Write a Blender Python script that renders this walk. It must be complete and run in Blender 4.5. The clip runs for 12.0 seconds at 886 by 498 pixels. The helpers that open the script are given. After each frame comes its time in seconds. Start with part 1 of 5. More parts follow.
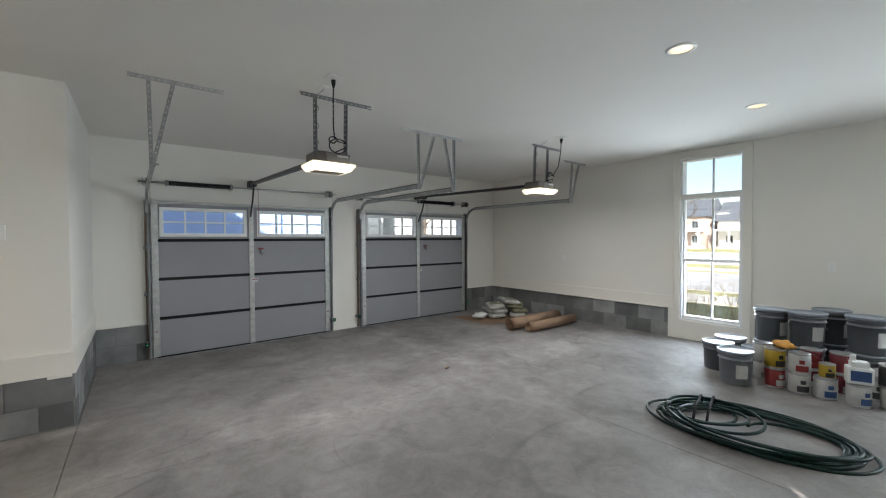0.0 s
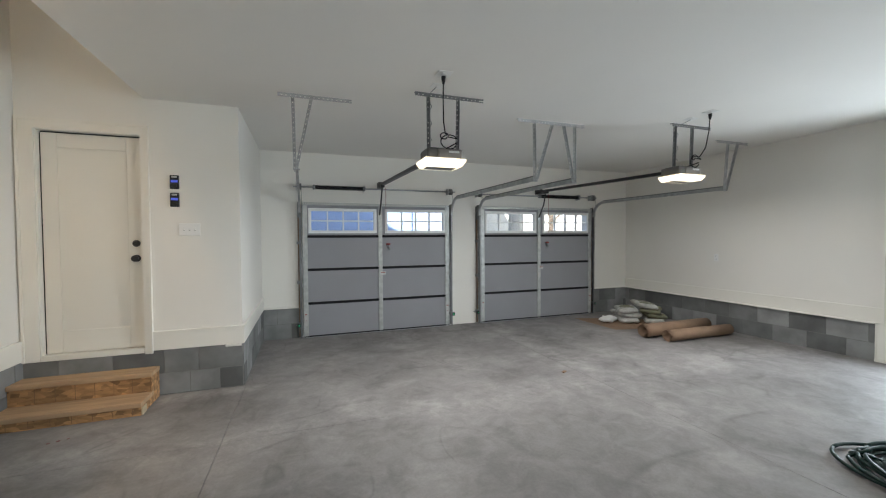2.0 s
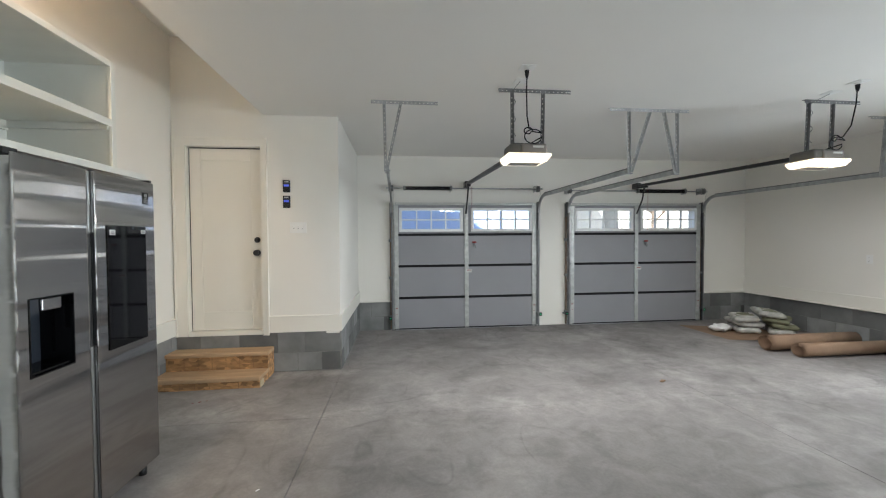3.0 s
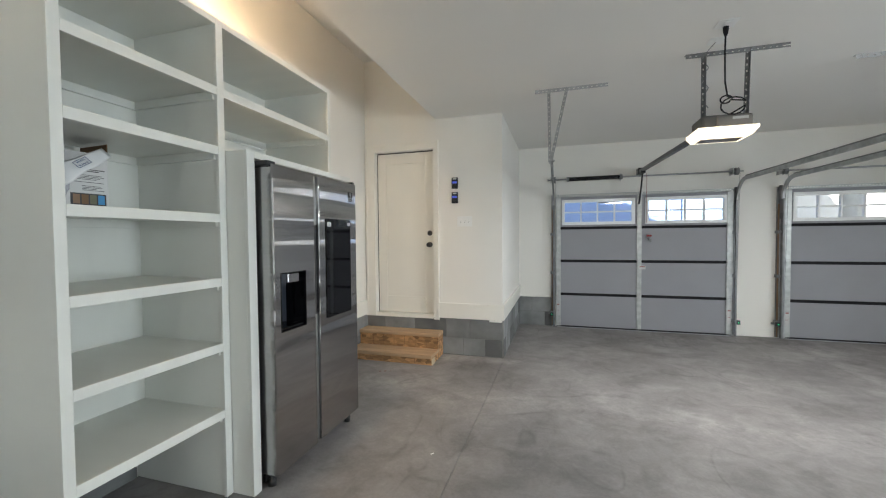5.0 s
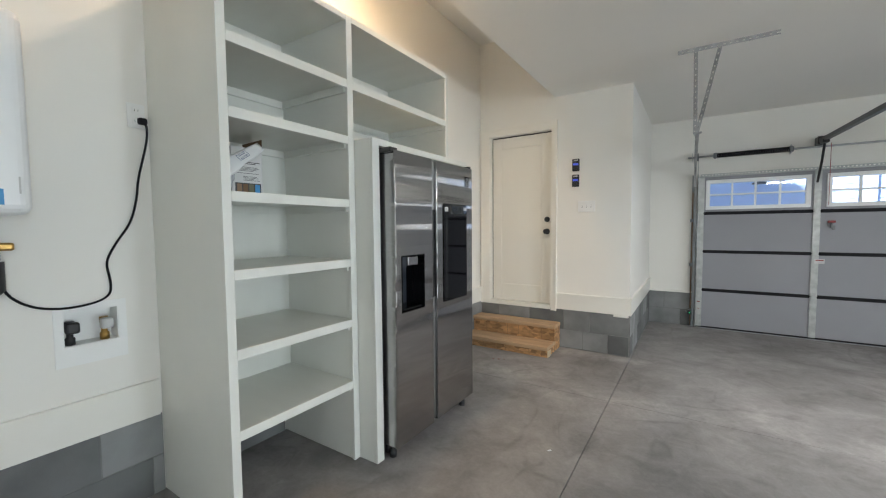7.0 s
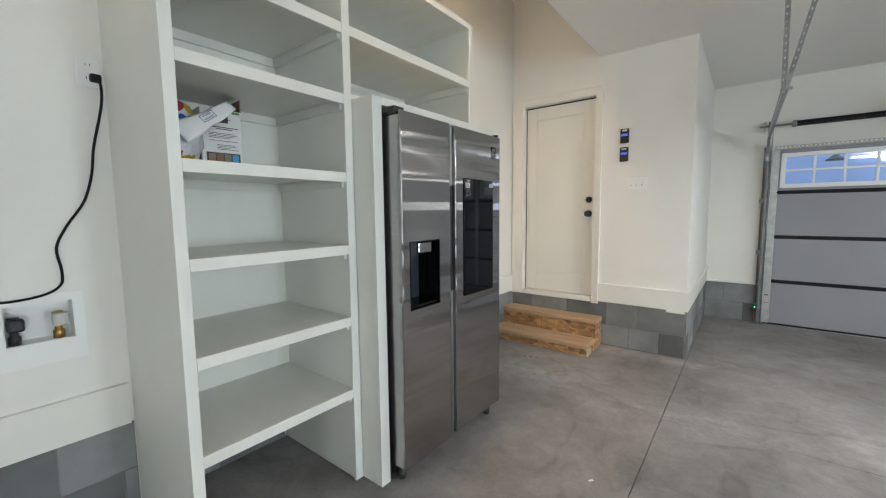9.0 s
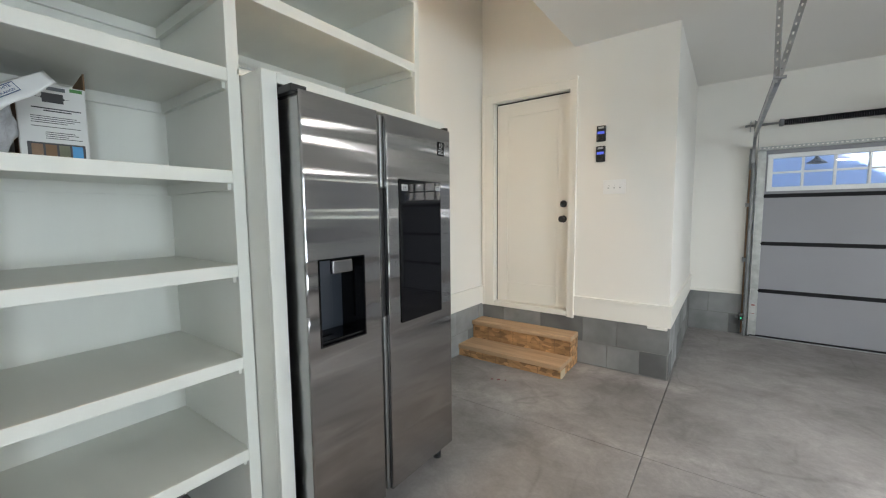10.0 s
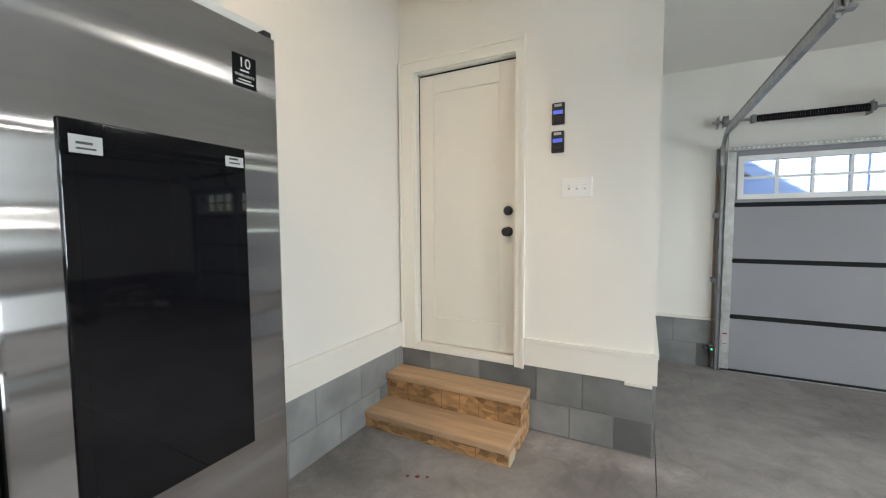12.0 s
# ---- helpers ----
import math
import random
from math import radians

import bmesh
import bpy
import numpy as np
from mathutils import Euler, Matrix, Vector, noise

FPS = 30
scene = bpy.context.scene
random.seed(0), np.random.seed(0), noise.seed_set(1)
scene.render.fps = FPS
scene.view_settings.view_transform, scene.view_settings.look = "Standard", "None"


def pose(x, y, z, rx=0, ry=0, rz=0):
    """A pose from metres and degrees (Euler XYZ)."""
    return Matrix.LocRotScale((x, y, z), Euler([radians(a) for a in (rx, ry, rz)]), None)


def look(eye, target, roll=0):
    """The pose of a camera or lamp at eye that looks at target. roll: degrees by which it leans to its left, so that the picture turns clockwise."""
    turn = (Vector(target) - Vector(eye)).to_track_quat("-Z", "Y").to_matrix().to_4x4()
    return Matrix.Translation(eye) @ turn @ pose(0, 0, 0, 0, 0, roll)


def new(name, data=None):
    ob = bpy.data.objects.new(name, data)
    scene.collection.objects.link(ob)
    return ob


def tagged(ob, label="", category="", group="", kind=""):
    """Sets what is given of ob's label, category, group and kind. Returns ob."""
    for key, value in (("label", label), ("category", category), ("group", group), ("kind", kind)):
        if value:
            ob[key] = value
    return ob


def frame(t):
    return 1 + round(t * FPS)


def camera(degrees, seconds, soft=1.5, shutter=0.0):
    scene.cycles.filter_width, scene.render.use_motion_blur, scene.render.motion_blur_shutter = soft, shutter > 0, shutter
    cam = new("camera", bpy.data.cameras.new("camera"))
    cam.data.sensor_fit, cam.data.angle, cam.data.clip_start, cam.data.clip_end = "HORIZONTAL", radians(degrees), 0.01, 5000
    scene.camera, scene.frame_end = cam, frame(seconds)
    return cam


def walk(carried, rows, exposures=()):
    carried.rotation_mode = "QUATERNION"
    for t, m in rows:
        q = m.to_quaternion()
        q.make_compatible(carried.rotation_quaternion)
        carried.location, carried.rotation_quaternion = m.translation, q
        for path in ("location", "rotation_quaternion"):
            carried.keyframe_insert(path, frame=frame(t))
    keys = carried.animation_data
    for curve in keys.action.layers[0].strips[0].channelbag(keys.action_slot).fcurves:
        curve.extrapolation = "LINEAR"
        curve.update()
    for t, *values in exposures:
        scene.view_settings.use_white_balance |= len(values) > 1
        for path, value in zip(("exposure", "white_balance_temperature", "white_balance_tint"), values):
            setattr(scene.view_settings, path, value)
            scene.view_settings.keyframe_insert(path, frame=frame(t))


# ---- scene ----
cam = camera(97.3, 12.0, soft=1.15)
PATH = [
    (0, (0.491, 1.27, 1.455), (1.722, 2.845, 1.406), -0.3),
    (0.5, (0.562, 1.3, 1.455), (1.735, 2.919, 1.399), -0.3),
    (1, (0.593, 1.311, 1.44), (1.657, 3.003, 1.386), -0.3),
    (1.5, (0.64, 1.28, 1.434), (1.521, 3.075, 1.378), -0.3),
    (2, (0.666, 1.268, 1.413), (1.331, 3.154, 1.361), -0.4),
    (2.5, (0.694, 1.245, 1.394), (1.137, 3.195, 1.345), -0.5),
    (3, (0.714, 1.218, 1.377), (0.935, 3.205, 1.33), -0.4),
    (5, (0.671, 1.19, 1.335), (0.1, 3.106, 1.276), -0.5),
    (5.5, (0.659, 1.197, 1.329), (-0.085, 3.053, 1.263), -0.5),
    (6, (0.657, 1.202, 1.317), (-0.238, 2.989, 1.244), -0.6),
    (6.5, (0.633, 1.215, 1.313), (-0.368, 2.944, 1.225), -0.5),
    (7, (0.607, 1.253, 1.308), (-0.479, 2.929, 1.197), -0.5),
    (9, (0.442, 1.647, 1.285), (-0.783, 3.217, 1.094), -0.6),
    (9.5, (0.432, 1.878, 1.302), (-0.775, 3.461, 1.113), -0.6),
    (10, (0.4, 2.114, 1.308), (-0.776, 3.722, 1.129), -0.6),
    (10.5, (0.31, 2.357, 1.3), (-0.809, 4.005, 1.13), -0.5),
    (11, (0.211, 2.605, 1.32), (-0.828, 4.307, 1.164), -0.4),
    (11.5, (0.115, 2.871, 1.314), (-0.851, 4.617, 1.171), -0.3),
    (12, (-0.008, 3.156, 1.302), (-0.931, 4.926, 1.175), -0.3),
]
walk(cam, [(t, look(eye, target, roll)) for t, eye, target, roll in PATH],
     exposures=((0, 1.82), (1.5, 1.96), (3.0, 2.27), (6.0, 2.28), (9.0, 2.37), (12.0, 2.52)))

# ---- light ----
FULL = 2.74          # main ceiling
HIGH = 3.53          # ceiling of the tall strip over the shelves
XL, XR, YB, YD, YH, XH = -1.67, 6.9, -1.25, 7.6, 5.65, 0.05   # inner faces of the walls
LEDGE = 0.375        # top of the block courses

world = bpy.data.worlds.new("sky")
world.use_nodes = True
scene.world = world
wn = world.node_tree
sky = wn.nodes.new("ShaderNodeTexSky")
sky.sky_type, sky.sun_disc = "NISHITA", False
sky.sun_elevation, sky.sun_rotation = radians(27), radians(225)
wn.links.new(sky.outputs[0], wn.nodes["Background"].inputs[0])
wn.nodes["Background"].inputs[1].default_value = 0.06

sun = new("sun", bpy.data.lights.new("sun", "SUN"))
sun.data.energy, sun.data.angle, sun.data.color = 4.0, radians(0.5), (1, 0.95, 0.87)
sun.matrix_world = look((0, 0, 0), (0.63, 0.63, -0.454))


def area(name, eye, target, w, h, watts, color, spread=180):
    ob = new(name, bpy.data.lights.new(name, "AREA"))
    ob.data.shape, ob.data.size, ob.data.size_y = "RECTANGLE", w, h
    ob.data.energy, ob.data.color, ob.data.spread = watts, color, radians(spread)
    ob.matrix_world = look(eye, target)
    return ob


def spot(name, place, watts, color, size=0.06):
    ob = new(name, bpy.data.lights.new(name, "SPOT"))
    ob.data.energy, ob.data.color, ob.data.shadow_soft_size = watts, color, size
    ob.data.spot_size, ob.data.spot_blend = radians(150), 0.6
    ob.matrix_world = look(place, (place[0], place[1] + 0.001, place[2] - 1))
    return ob


area("window_daylight", (7.12, 3.29, 0.95), (0, 3.7, 1.25), 0.75, 1.3, 15, (0.79, 0.905, 1.0), 150)
# added daylight from an assumed window out of view; it brightens the shelves
area("assumed_window_daylight", (7.12, -0.14, 1.45), (0, 1.5, 1.2), 0.75, 2.2, 33, (0.80, 0.915, 1.0))
area("back_daylight", (0.39, -1.5, 1.1), (4.5, 2.2, 1.4), 0.20, 2.1, 7, (0.84, 0.93, 1.0))
# the beam at (1.5, 0.3) is an added lamp, out of view
for cx, cy in ((3.42, 2.38), (5.26, 2.40), (1.5, 0.3)):
    spot("downlight_beam", (cx, cy, FULL - 0.03), 2.2, (1.0, 0.85, 0.62))
spot("high_downlight_beam", (-0.98, 3.1, HIGH - 0.03), 22, (1.0, 0.72, 0.46), 0.1)


# ---- materials ----
def material(name, color, rough=0.5, metal=0.0, vary=0.08, scale=3.0, fine=60.0, bump=0.1, emit=0.0, emit_color=None, stretch=(1, 1, 1), dist=0.004, island=0.0):
    m = bpy.data.materials.new(name)
    m.use_nodes = True
    nt = m.node_tree
    b = nt.nodes["Principled BSDF"]
    b.inputs["Roughness"].default_value, b.inputs["Metallic"].default_value = rough, metal
    tc = nt.nodes.new("ShaderNodeTexCoord")
    mp = nt.nodes.new("ShaderNodeMapping")
    mp.inputs["Scale"].default_value = stretch
    geo = nt.nodes.new("ShaderNodeNewGeometry")
    nt.links.new(geo.outputs["Position"], mp.inputs["Vector"])
    n1, n2 = nt.nodes.new("ShaderNodeTexNoise"), nt.nodes.new("ShaderNodeTexNoise")
    for n, s, d in ((n1, scale, 5), (n2, fine, 3)):
        n.inputs["Scale"].default_value, n.inputs["Detail"].default_value = s, d
        nt.links.new(mp.outputs[0], n.inputs["Vector"])
    mix = nt.nodes.new("ShaderNodeMix")
    mix.data_type = "RGBA"
    mix.inputs["A"].default_value = (*[c * (1 - vary) for c in color], 1)
    mix.inputs["B"].default_value = (*[min(1, c * (1 + vary)) for c in color], 1)
    add = nt.nodes.new("ShaderNodeMath")
    add.operation = "MULTIPLY_ADD"
    add.inputs[1].default_value = 0.35
    nt.links.new(n2.outputs[0], add.inputs[0])
    ramp = nt.nodes.new("ShaderNodeMapRange")
    ramp.inputs[1].default_value, ramp.inputs[2].default_value = 0.35, 0.65
    ramp.inputs[3].default_value, ramp.inputs[4].default_value = -0.17, 0.82
    nt.links.new(n1.outputs[0], ramp.inputs[0])
    nt.links.new(ramp.outputs[0], add.inputs[2])
    nt.links.new(add.outputs[0], mix.inputs["Factor"])
    out = mix.outputs["Result"]
    if island:
        info = nt.nodes.new("ShaderNodeObjectInfo")
        hsv = nt.nodes.new("ShaderNodeHueSaturation")
        mr = nt.nodes.new("ShaderNodeMapRange")
        mr.inputs[3].default_value, mr.inputs[4].default_value = 1 - island, 1 + island
        nt.links.new(info.outputs["Random"], mr.inputs[0])
        nt.links.new(mr.outputs[0], hsv.inputs["Value"])
        nt.links.new(out, hsv.inputs["Color"])
        out = hsv.outputs[0]
    nt.links.new(out, b.inputs["Base Color"])
    if bump:
        bp = nt.nodes.new("ShaderNodeBump")
        bp.inputs["Strength"].default_value, bp.inputs["Distance"].default_value = bump, dist
        nt.links.new(n2.outputs[0], bp.inputs["Height"])
        nt.links.new(bp.outputs[0], b.inputs["Normal"])
    if emit:
        b.inputs["Emission Color"].default_value = (*(emit_color or color), 1)
        b.inputs["Emission Strength"].default_value = emit
    return m


def strand_board():
    """Pressed wood strands: angular flakes in several browns, each with its own grain."""
    m = material("strand_board", (0.42, 0.235, 0.105), 0.65, vary=0.2, scale=9, fine=60, bump=0.2, stretch=(1, 2.5, 2.5))
    nt = m.node_tree
    b = nt.nodes["Principled BSDF"]
    old = b.inputs["Base Color"].links[0].from_socket
    geo = nt.nodes.new("ShaderNodeNewGeometry")
    mp = nt.nodes.new("ShaderNodeMapping")
    mp.inputs["Scale"].default_value, mp.inputs["Rotation"].default_value = (14, 30, 34), (0.3, 0.5, 0.4)
    nt.links.new(geo.outputs["Position"], mp.inputs[0])
    v = nt.nodes.new("ShaderNodeTexVoronoi")
    v.inputs["Scale"].default_value = 1.0
    nt.links.new(mp.outputs[0], v.inputs["Vector"])
    sep = nt.nodes.new("ShaderNodeSeparateColor")
    nt.links.new(v.outputs["Color"], sep.inputs[0])
    mr = nt.nodes.new("ShaderNodeMapRange")
    mr.inputs[3].default_value, mr.inputs[4].default_value = 0.55, 1.45
    nt.links.new(sep.outputs[0], mr.inputs[0])
    hsv = nt.nodes.new("ShaderNodeHueSaturation")
    nt.links.new(mr.outputs[0], hsv.inputs["Value"])
    nt.links.new(old, hsv.inputs["Color"])
    nt.links.new(hsv.outputs[0], b.inputs["Base Color"])
    return m


PAINT = material("wall_paint", (0.835, 0.815, 0.765), 0.55, vary=0.012, scale=1.2, fine=180, bump=0.06, dist=0.002)
CEIL = material("ceiling_paint", (0.86, 0.845, 0.805), 0.8, vary=0.012, scale=0.9, fine=140, bump=0.06, dist=0.002)
TRIM = material("trim_paint", (0.84, 0.82, 0.76), 0.35, vary=0.012, scale=2, fine=90, bump=0.03)
SHELFP = material("shelf_paint", (0.785, 0.79, 0.74), 0.4, vary=0.02, scale=2, fine=70, bump=0.05, stretch=(1, 4, 1))
DOORP = material("door_paint", (0.82, 0.795, 0.725), 0.35, vary=0.01, scale=2, fine=120, bump=0.03)
BLOCK = material("concrete_block", (0.21, 0.215, 0.215), 0.9, vary=0.20, scale=3.5, fine=260, bump=0.4, dist=0.003, island=0.42)
MORTAR = material("mortar", (0.20, 0.20, 0.197), 0.95, vary=0.2, scale=9, fine=150, bump=0.5)
STEELD = material("grey_door_steel", (0.285, 0.287, 0.31), 0.5, vary=0.025, scale=2, fine=50, bump=0.04)
GALV = material("galvanised_steel", (0.43, 0.44, 0.45), 0.38, 0.9, vary=0.16, scale=14, fine=70, bump=0.05)
GALVP = material("pale_zinc_sheet", (0.47, 0.485, 0.475), 0.42, 0.6, vary=0.13, scale=16, fine=60, bump=0.05)
GALVM = material("grey_galvanised_angle", (0.50, 0.505, 0.51), 0.45, 0.6, vary=0.12, scale=12, fine=70, bump=0.05)
GALVD = material("dull_galvanised_steel", (0.24, 0.245, 0.25), 0.5, 0.8, vary=0.15, scale=12, fine=70, bump=0.05)
RUBBER = material("black_rubber", (0.014, 0.014, 0.016), 0.7, vary=0.2, bump=0.1)
BLACK = material("black_plastic", (0.02, 0.02, 0.021), 0.35, vary=0.1, bump=0.03)
OPENER = material("opener_housing", (0.09, 0.088, 0.085), 0.45, vary=0.08, bump=0.06)
OPENER2 = material("opener_case_silver", (0.20, 0.185, 0.175), 0.4, 0.5, vary=0.08, bump=0.05)
LENS = material("opener_light_lens", (0.95, 0.93, 0.88), 0.4, vary=0, bump=0, emit=0.42, emit_color=(1, 0.84, 0.58))
CANL = material("downlight_lens", (0.6, 0.55, 0.45), 0.4, vary=0, bump=0, emit=0.36, emit_color=(1, 0.66, 0.34))
VINYL = material("white_vinyl", (0.84, 0.85, 0.85), 0.3, vary=0.01, bump=0.02)
PLASTICW = material("white_plastic", (0.86, 0.86, 0.84), 0.35, vary=0.01, bump=0.0)
SCREEN = material("black_glass", (0.006, 0.006, 0.008), 0.04, vary=0, bump=0)
SCREENB = material("black_glass_border", (0.006, 0.006, 0.007), 0.03, vary=0, bump=0)
NAVY = material("dispenser_dark_plastic", (0.035, 0.042, 0.055), 0.4, vary=0.05, bump=0)
CHROME = material("dull_chrome", (0.42, 0.42, 0.43), 0.22, 1.0, vary=0.03, bump=0)
WOODT = material("plywood_tread", (0.50, 0.335, 0.20), 0.6, vary=0.13, scale=2.5, fine=40, bump=0.15, stretch=(1, 9, 9))
OSB = strand_board()
PINE = material("sawn_pine", (0.60, 0.50, 0.34), 0.7, vary=0.1, scale=6, fine=60, bump=0.1)
KRAFT = material("kraft_paper", (0.27, 0.175, 0.115), 0.8, vary=0.1, scale=5, fine=120, bump=0.15)
HOSE = material("green_rubber_hose", (0.003, 0.022, 0.018), 0.42, vary=0.1, bump=0.03)
BAGW = material("paper_bag_white", (0.46, 0.455, 0.43), 0.65, vary=0.3, scale=9, fine=60, bump=0.3)
BAGG = material("paper_bag_olive", (0.20, 0.20, 0.13), 0.65, vary=0.2, scale=9, bump=0.3)
PLASTB = material("clear_plastic_bag", (0.62, 0.64, 0.68), 0.25, vary=0.15, scale=14, fine=40, bump=0.8, dist=0.01)
PAILD = material("dark_grey_pail", (0.12, 0.132, 0.145), 0.35, vary=0.12, bump=0.06)
PAILM = material("grey_pail", (0.22, 0.24, 0.26), 0.42, vary=0.1, bump=0.06)
LIDM = material("grey_pail_lid", (0.27, 0.31, 0.36), 0.35, vary=0.1, bump=0.05)
LABEL = material("white_label", (0.52, 0.52, 0.51), 0.5, vary=0.06, scale=20, bump=0.02)
INK = material("print_ink", (0.05, 0.05, 0.055), 0.5, vary=0, bump=0)
TIN = material("tin_plate", (0.45, 0.45, 0.46), 0.3, 0.95, vary=0.08, bump=0.05)
YELLOW = material("yellow_print", (0.42, 0.28, 0.02), 0.4, vary=0.06, bump=0)
RED = material("red_print", (0.27, 0.03, 0.03), 0.4, vary=0.08, bump=0)
MAROON = material("dark_red_print", (0.16, 0.015, 0.025), 0.4, vary=0.08, bump=0)
BLUEP = material("navy_print", (0.03, 0.08, 0.22), 0.4, vary=0.08, bump=0)
BLUEL = material("bright_blue_print", (0.05, 0.30, 0.62), 0.4, vary=0.05, bump=0)
LAWNP = material("green_print", (0.08, 0.26, 0.07), 0.5, vary=0.05, bump=0)
BAGBLUE = material("blue_bag_print", (0.015, 0.075, 0.30), 0.35, vary=0.1, bump=0)
RAG = material("orange_rag", (0.55, 0.27, 0.05), 0.9, vary=0.2, scale=20, bump=0.5)
BRASS = material("brass", (0.45, 0.28, 0.09), 0.35, 1.0, vary=0.12, bump=0.05)
LCD = material("blue_display", (0.05, 0.08, 0.5), 0.3, vary=0, bump=0, emit=0.10, emit_color=(0.14, 0.2, 1.0))
LEDG = material("green_indicator", (0.02, 0.5, 0.2), 0.3, vary=0, bump=0, emit=0.5, emit_color=(0.05, 1, 0.4))
BOXW = material("white_carton", (0.70, 0.70, 0.69), 0.5, vary=0.03, scale=8, bump=0.05)
CARTON = material("brown_carton", (0.22, 0.13, 0.07), 0.8, vary=0.1, bump=0.1)
SIDING = material("white_siding", (0.74, 0.75, 0.76), 0.7, vary=0.04, bump=0.05)
# The blue of the wall's shaded part is put into its siding colour.
SHADESIDE = material("siding_with_shade_blue", (0.36, 0.50, 0.80), 0.7, vary=0.04, bump=0.05)
BRICK = material("far_brick", (0.45, 0.35, 0.315), 0.85, vary=0.15, bump=0.1)
ROOF = material("roof_shingle", (0.10, 0.115, 0.14), 0.85, vary=0.15, scale=4, bump=0.2)
DARKW = material("dark_window_glass", (0.03, 0.04, 0.05), 0.1, vary=0.05, bump=0)
GRASS = material("lawn", (0.34, 0.33, 0.15), 0.95, vary=0.3, scale=0.6, fine=30, bump=0.4)
ROAD = material("pale_street", (0.42, 0.42, 0.42), 0.9, vary=0.12, scale=1.5, fine=80, bump=0.3)
WALKW = material("pale_concrete", (0.55, 0.54, 0.52), 0.9, vary=0.1, scale=2, bump=0.2)
STRAW = material("dry_grass", (0.42, 0.33, 0.18), 0.9, vary=0.2, bump=0)
BARK = material("bare_bark", (0.10, 0.08, 0.065), 0.9, vary=0.2, bump=0.2)


def concrete():
    """Trowelled grey concrete: cloudy mottling, fine grain, dark scuffs and paler bands along the saw cuts."""
    m = bpy.data.materials.new("concrete_floor")
    m.use_nodes = True
    nt = m.node_tree
    b = nt.nodes["Principled BSDF"]
    geo = nt.nodes.new("ShaderNodeNewGeometry")

    def noise_of(scale, detail, rough=0.5, stretch=(1, 1, 1), turn=0.0, warp=0.0):
        mp, n = nt.nodes.new("ShaderNodeMapping"), nt.nodes.new("ShaderNodeTexNoise")
        mp.inputs["Scale"].default_value, mp.inputs["Rotation"].default_value = stretch, (0, 0, turn)
        n.inputs["Scale"].default_value, n.inputs["Detail"].default_value = scale, detail
        n.inputs["Roughness"].default_value, n.inputs["Distortion"].default_value = rough, warp
        nt.links.new(geo.outputs["Position"], mp.inputs[0])
        nt.links.new(mp.outputs[0], n.inputs["Vector"])
        return n.outputs[0]

    def math_of(op, a, c, third=None):
        n = nt.nodes.new("ShaderNodeMath")
        n.operation = op
        for k, v in enumerate((a, c, third)):
            if v is None:
                continue
            if isinstance(v, (int, float)):
                n.inputs[k].default_value = v
            else:
                nt.links.new(v, n.inputs[k])
        return n.outputs[0]

    def span(v, a, c, lo, hi):
        n = nt.nodes.new("ShaderNodeMapRange")
        for k, q in enumerate((a, c, lo, hi)):
            n.inputs[k + 1].default_value = q
        nt.links.new(v, n.inputs[0])
        return n.outputs[0]

    cloud = span(noise_of(1.1, 8, 0.62, warp=0.6), 0.38, 0.62, 0.80, 1.13)
    blot = span(noise_of(4.5, 6, 0.65, warp=1.0), 0.38, 0.62, 0.88, 1.09)
    grain = span(noise_of(45, 5, 0.7), 0.34, 0.66, 0.93, 1.06)
    def stroke(scale, stretch, turn, warp, thin, low):
        """Curved dark trowel and tyre marks: thin contour lines of a soft noise, broken up by a second one."""
        line = math_of("ABSOLUTE", math_of("SUBTRACT", noise_of(scale, 2, 0.4, stretch, turn, warp), 0.5), 0)
        here = span(noise_of(1.3, 3, 0.5, (1, 1, 1), turn + 1.0), 0.50, 0.60, 0.0, 1.0)
        return math_of("SUBTRACT", 1.0, math_of("MULTIPLY", span(line, 0.0, thin, low, 0.0), here))

    scuff = stroke(0.9, (0.7, 1.4, 1), 0.65, 0.8, 0.05, 0.20)
    scuff2 = stroke(1.5, (1.3, 0.7, 1), 0.35, 1.2, 0.035, 0.18)
    sep = nt.nodes.new("ShaderNodeSeparateXYZ")
    nt.links.new(geo.outputs["Position"], sep.inputs[0])
    wob = math_of("MULTIPLY_ADD", noise_of(1.6, 6, 0.65, warp=0.8), 1.1, -0.55)
    dx = math_of("ABSOLUTE", math_of("ADD", math_of("SUBTRACT", sep.outputs[0], 3.62), wob), 0)
    dy = math_of("ABSOLUTE", math_of("ADD", math_of("SUBTRACT", sep.outputs[1], 4.50), wob), 0)
    far_x = math_of("MULTIPLY", span(dx, 0.02, 0.36, 1.0, 0.0), span(sep.outputs[1], 2.9, 4.0, 0.0, 1.0))
    pale = math_of("MAXIMUM", far_x, span(dy, 0.02, 0.34, 1.0, 0.0))
    base_y = math_of("ABSOLUTE", math_of("MULTIPLY_ADD", wob, 0.25, math_of("SUBTRACT", sep.outputs[1], 5.52)), 0)
    dust = math_of("MULTIPLY", span(base_y, 0.02, 0.16, 1.4, 0.0), span(sep.outputs[0], -0.75, -0.55, 0.0, 1.0))
    dust = math_of("MULTIPLY", dust, span(sep.outputs[0], 0.1, 0.5, 1.0, 0.0))
    pale = math_of("MAXIMUM", pale, dust)
    pale = math_of("MULTIPLY", pale, span(noise_of(7, 5, 0.7), 0.35, 0.6, 0.25, 1.0))
    pale = math_of("MULTIPLY_ADD", pale, 0.32, 1.0)
    b.inputs["Specular IOR Level"].default_value = 0.35
    f = math_of("MULTIPLY", math_of("MULTIPLY", cloud, blot), math_of("MULTIPLY", grain, math_of("MULTIPLY", scuff, math_of("MULTIPLY", scuff2, pale))))
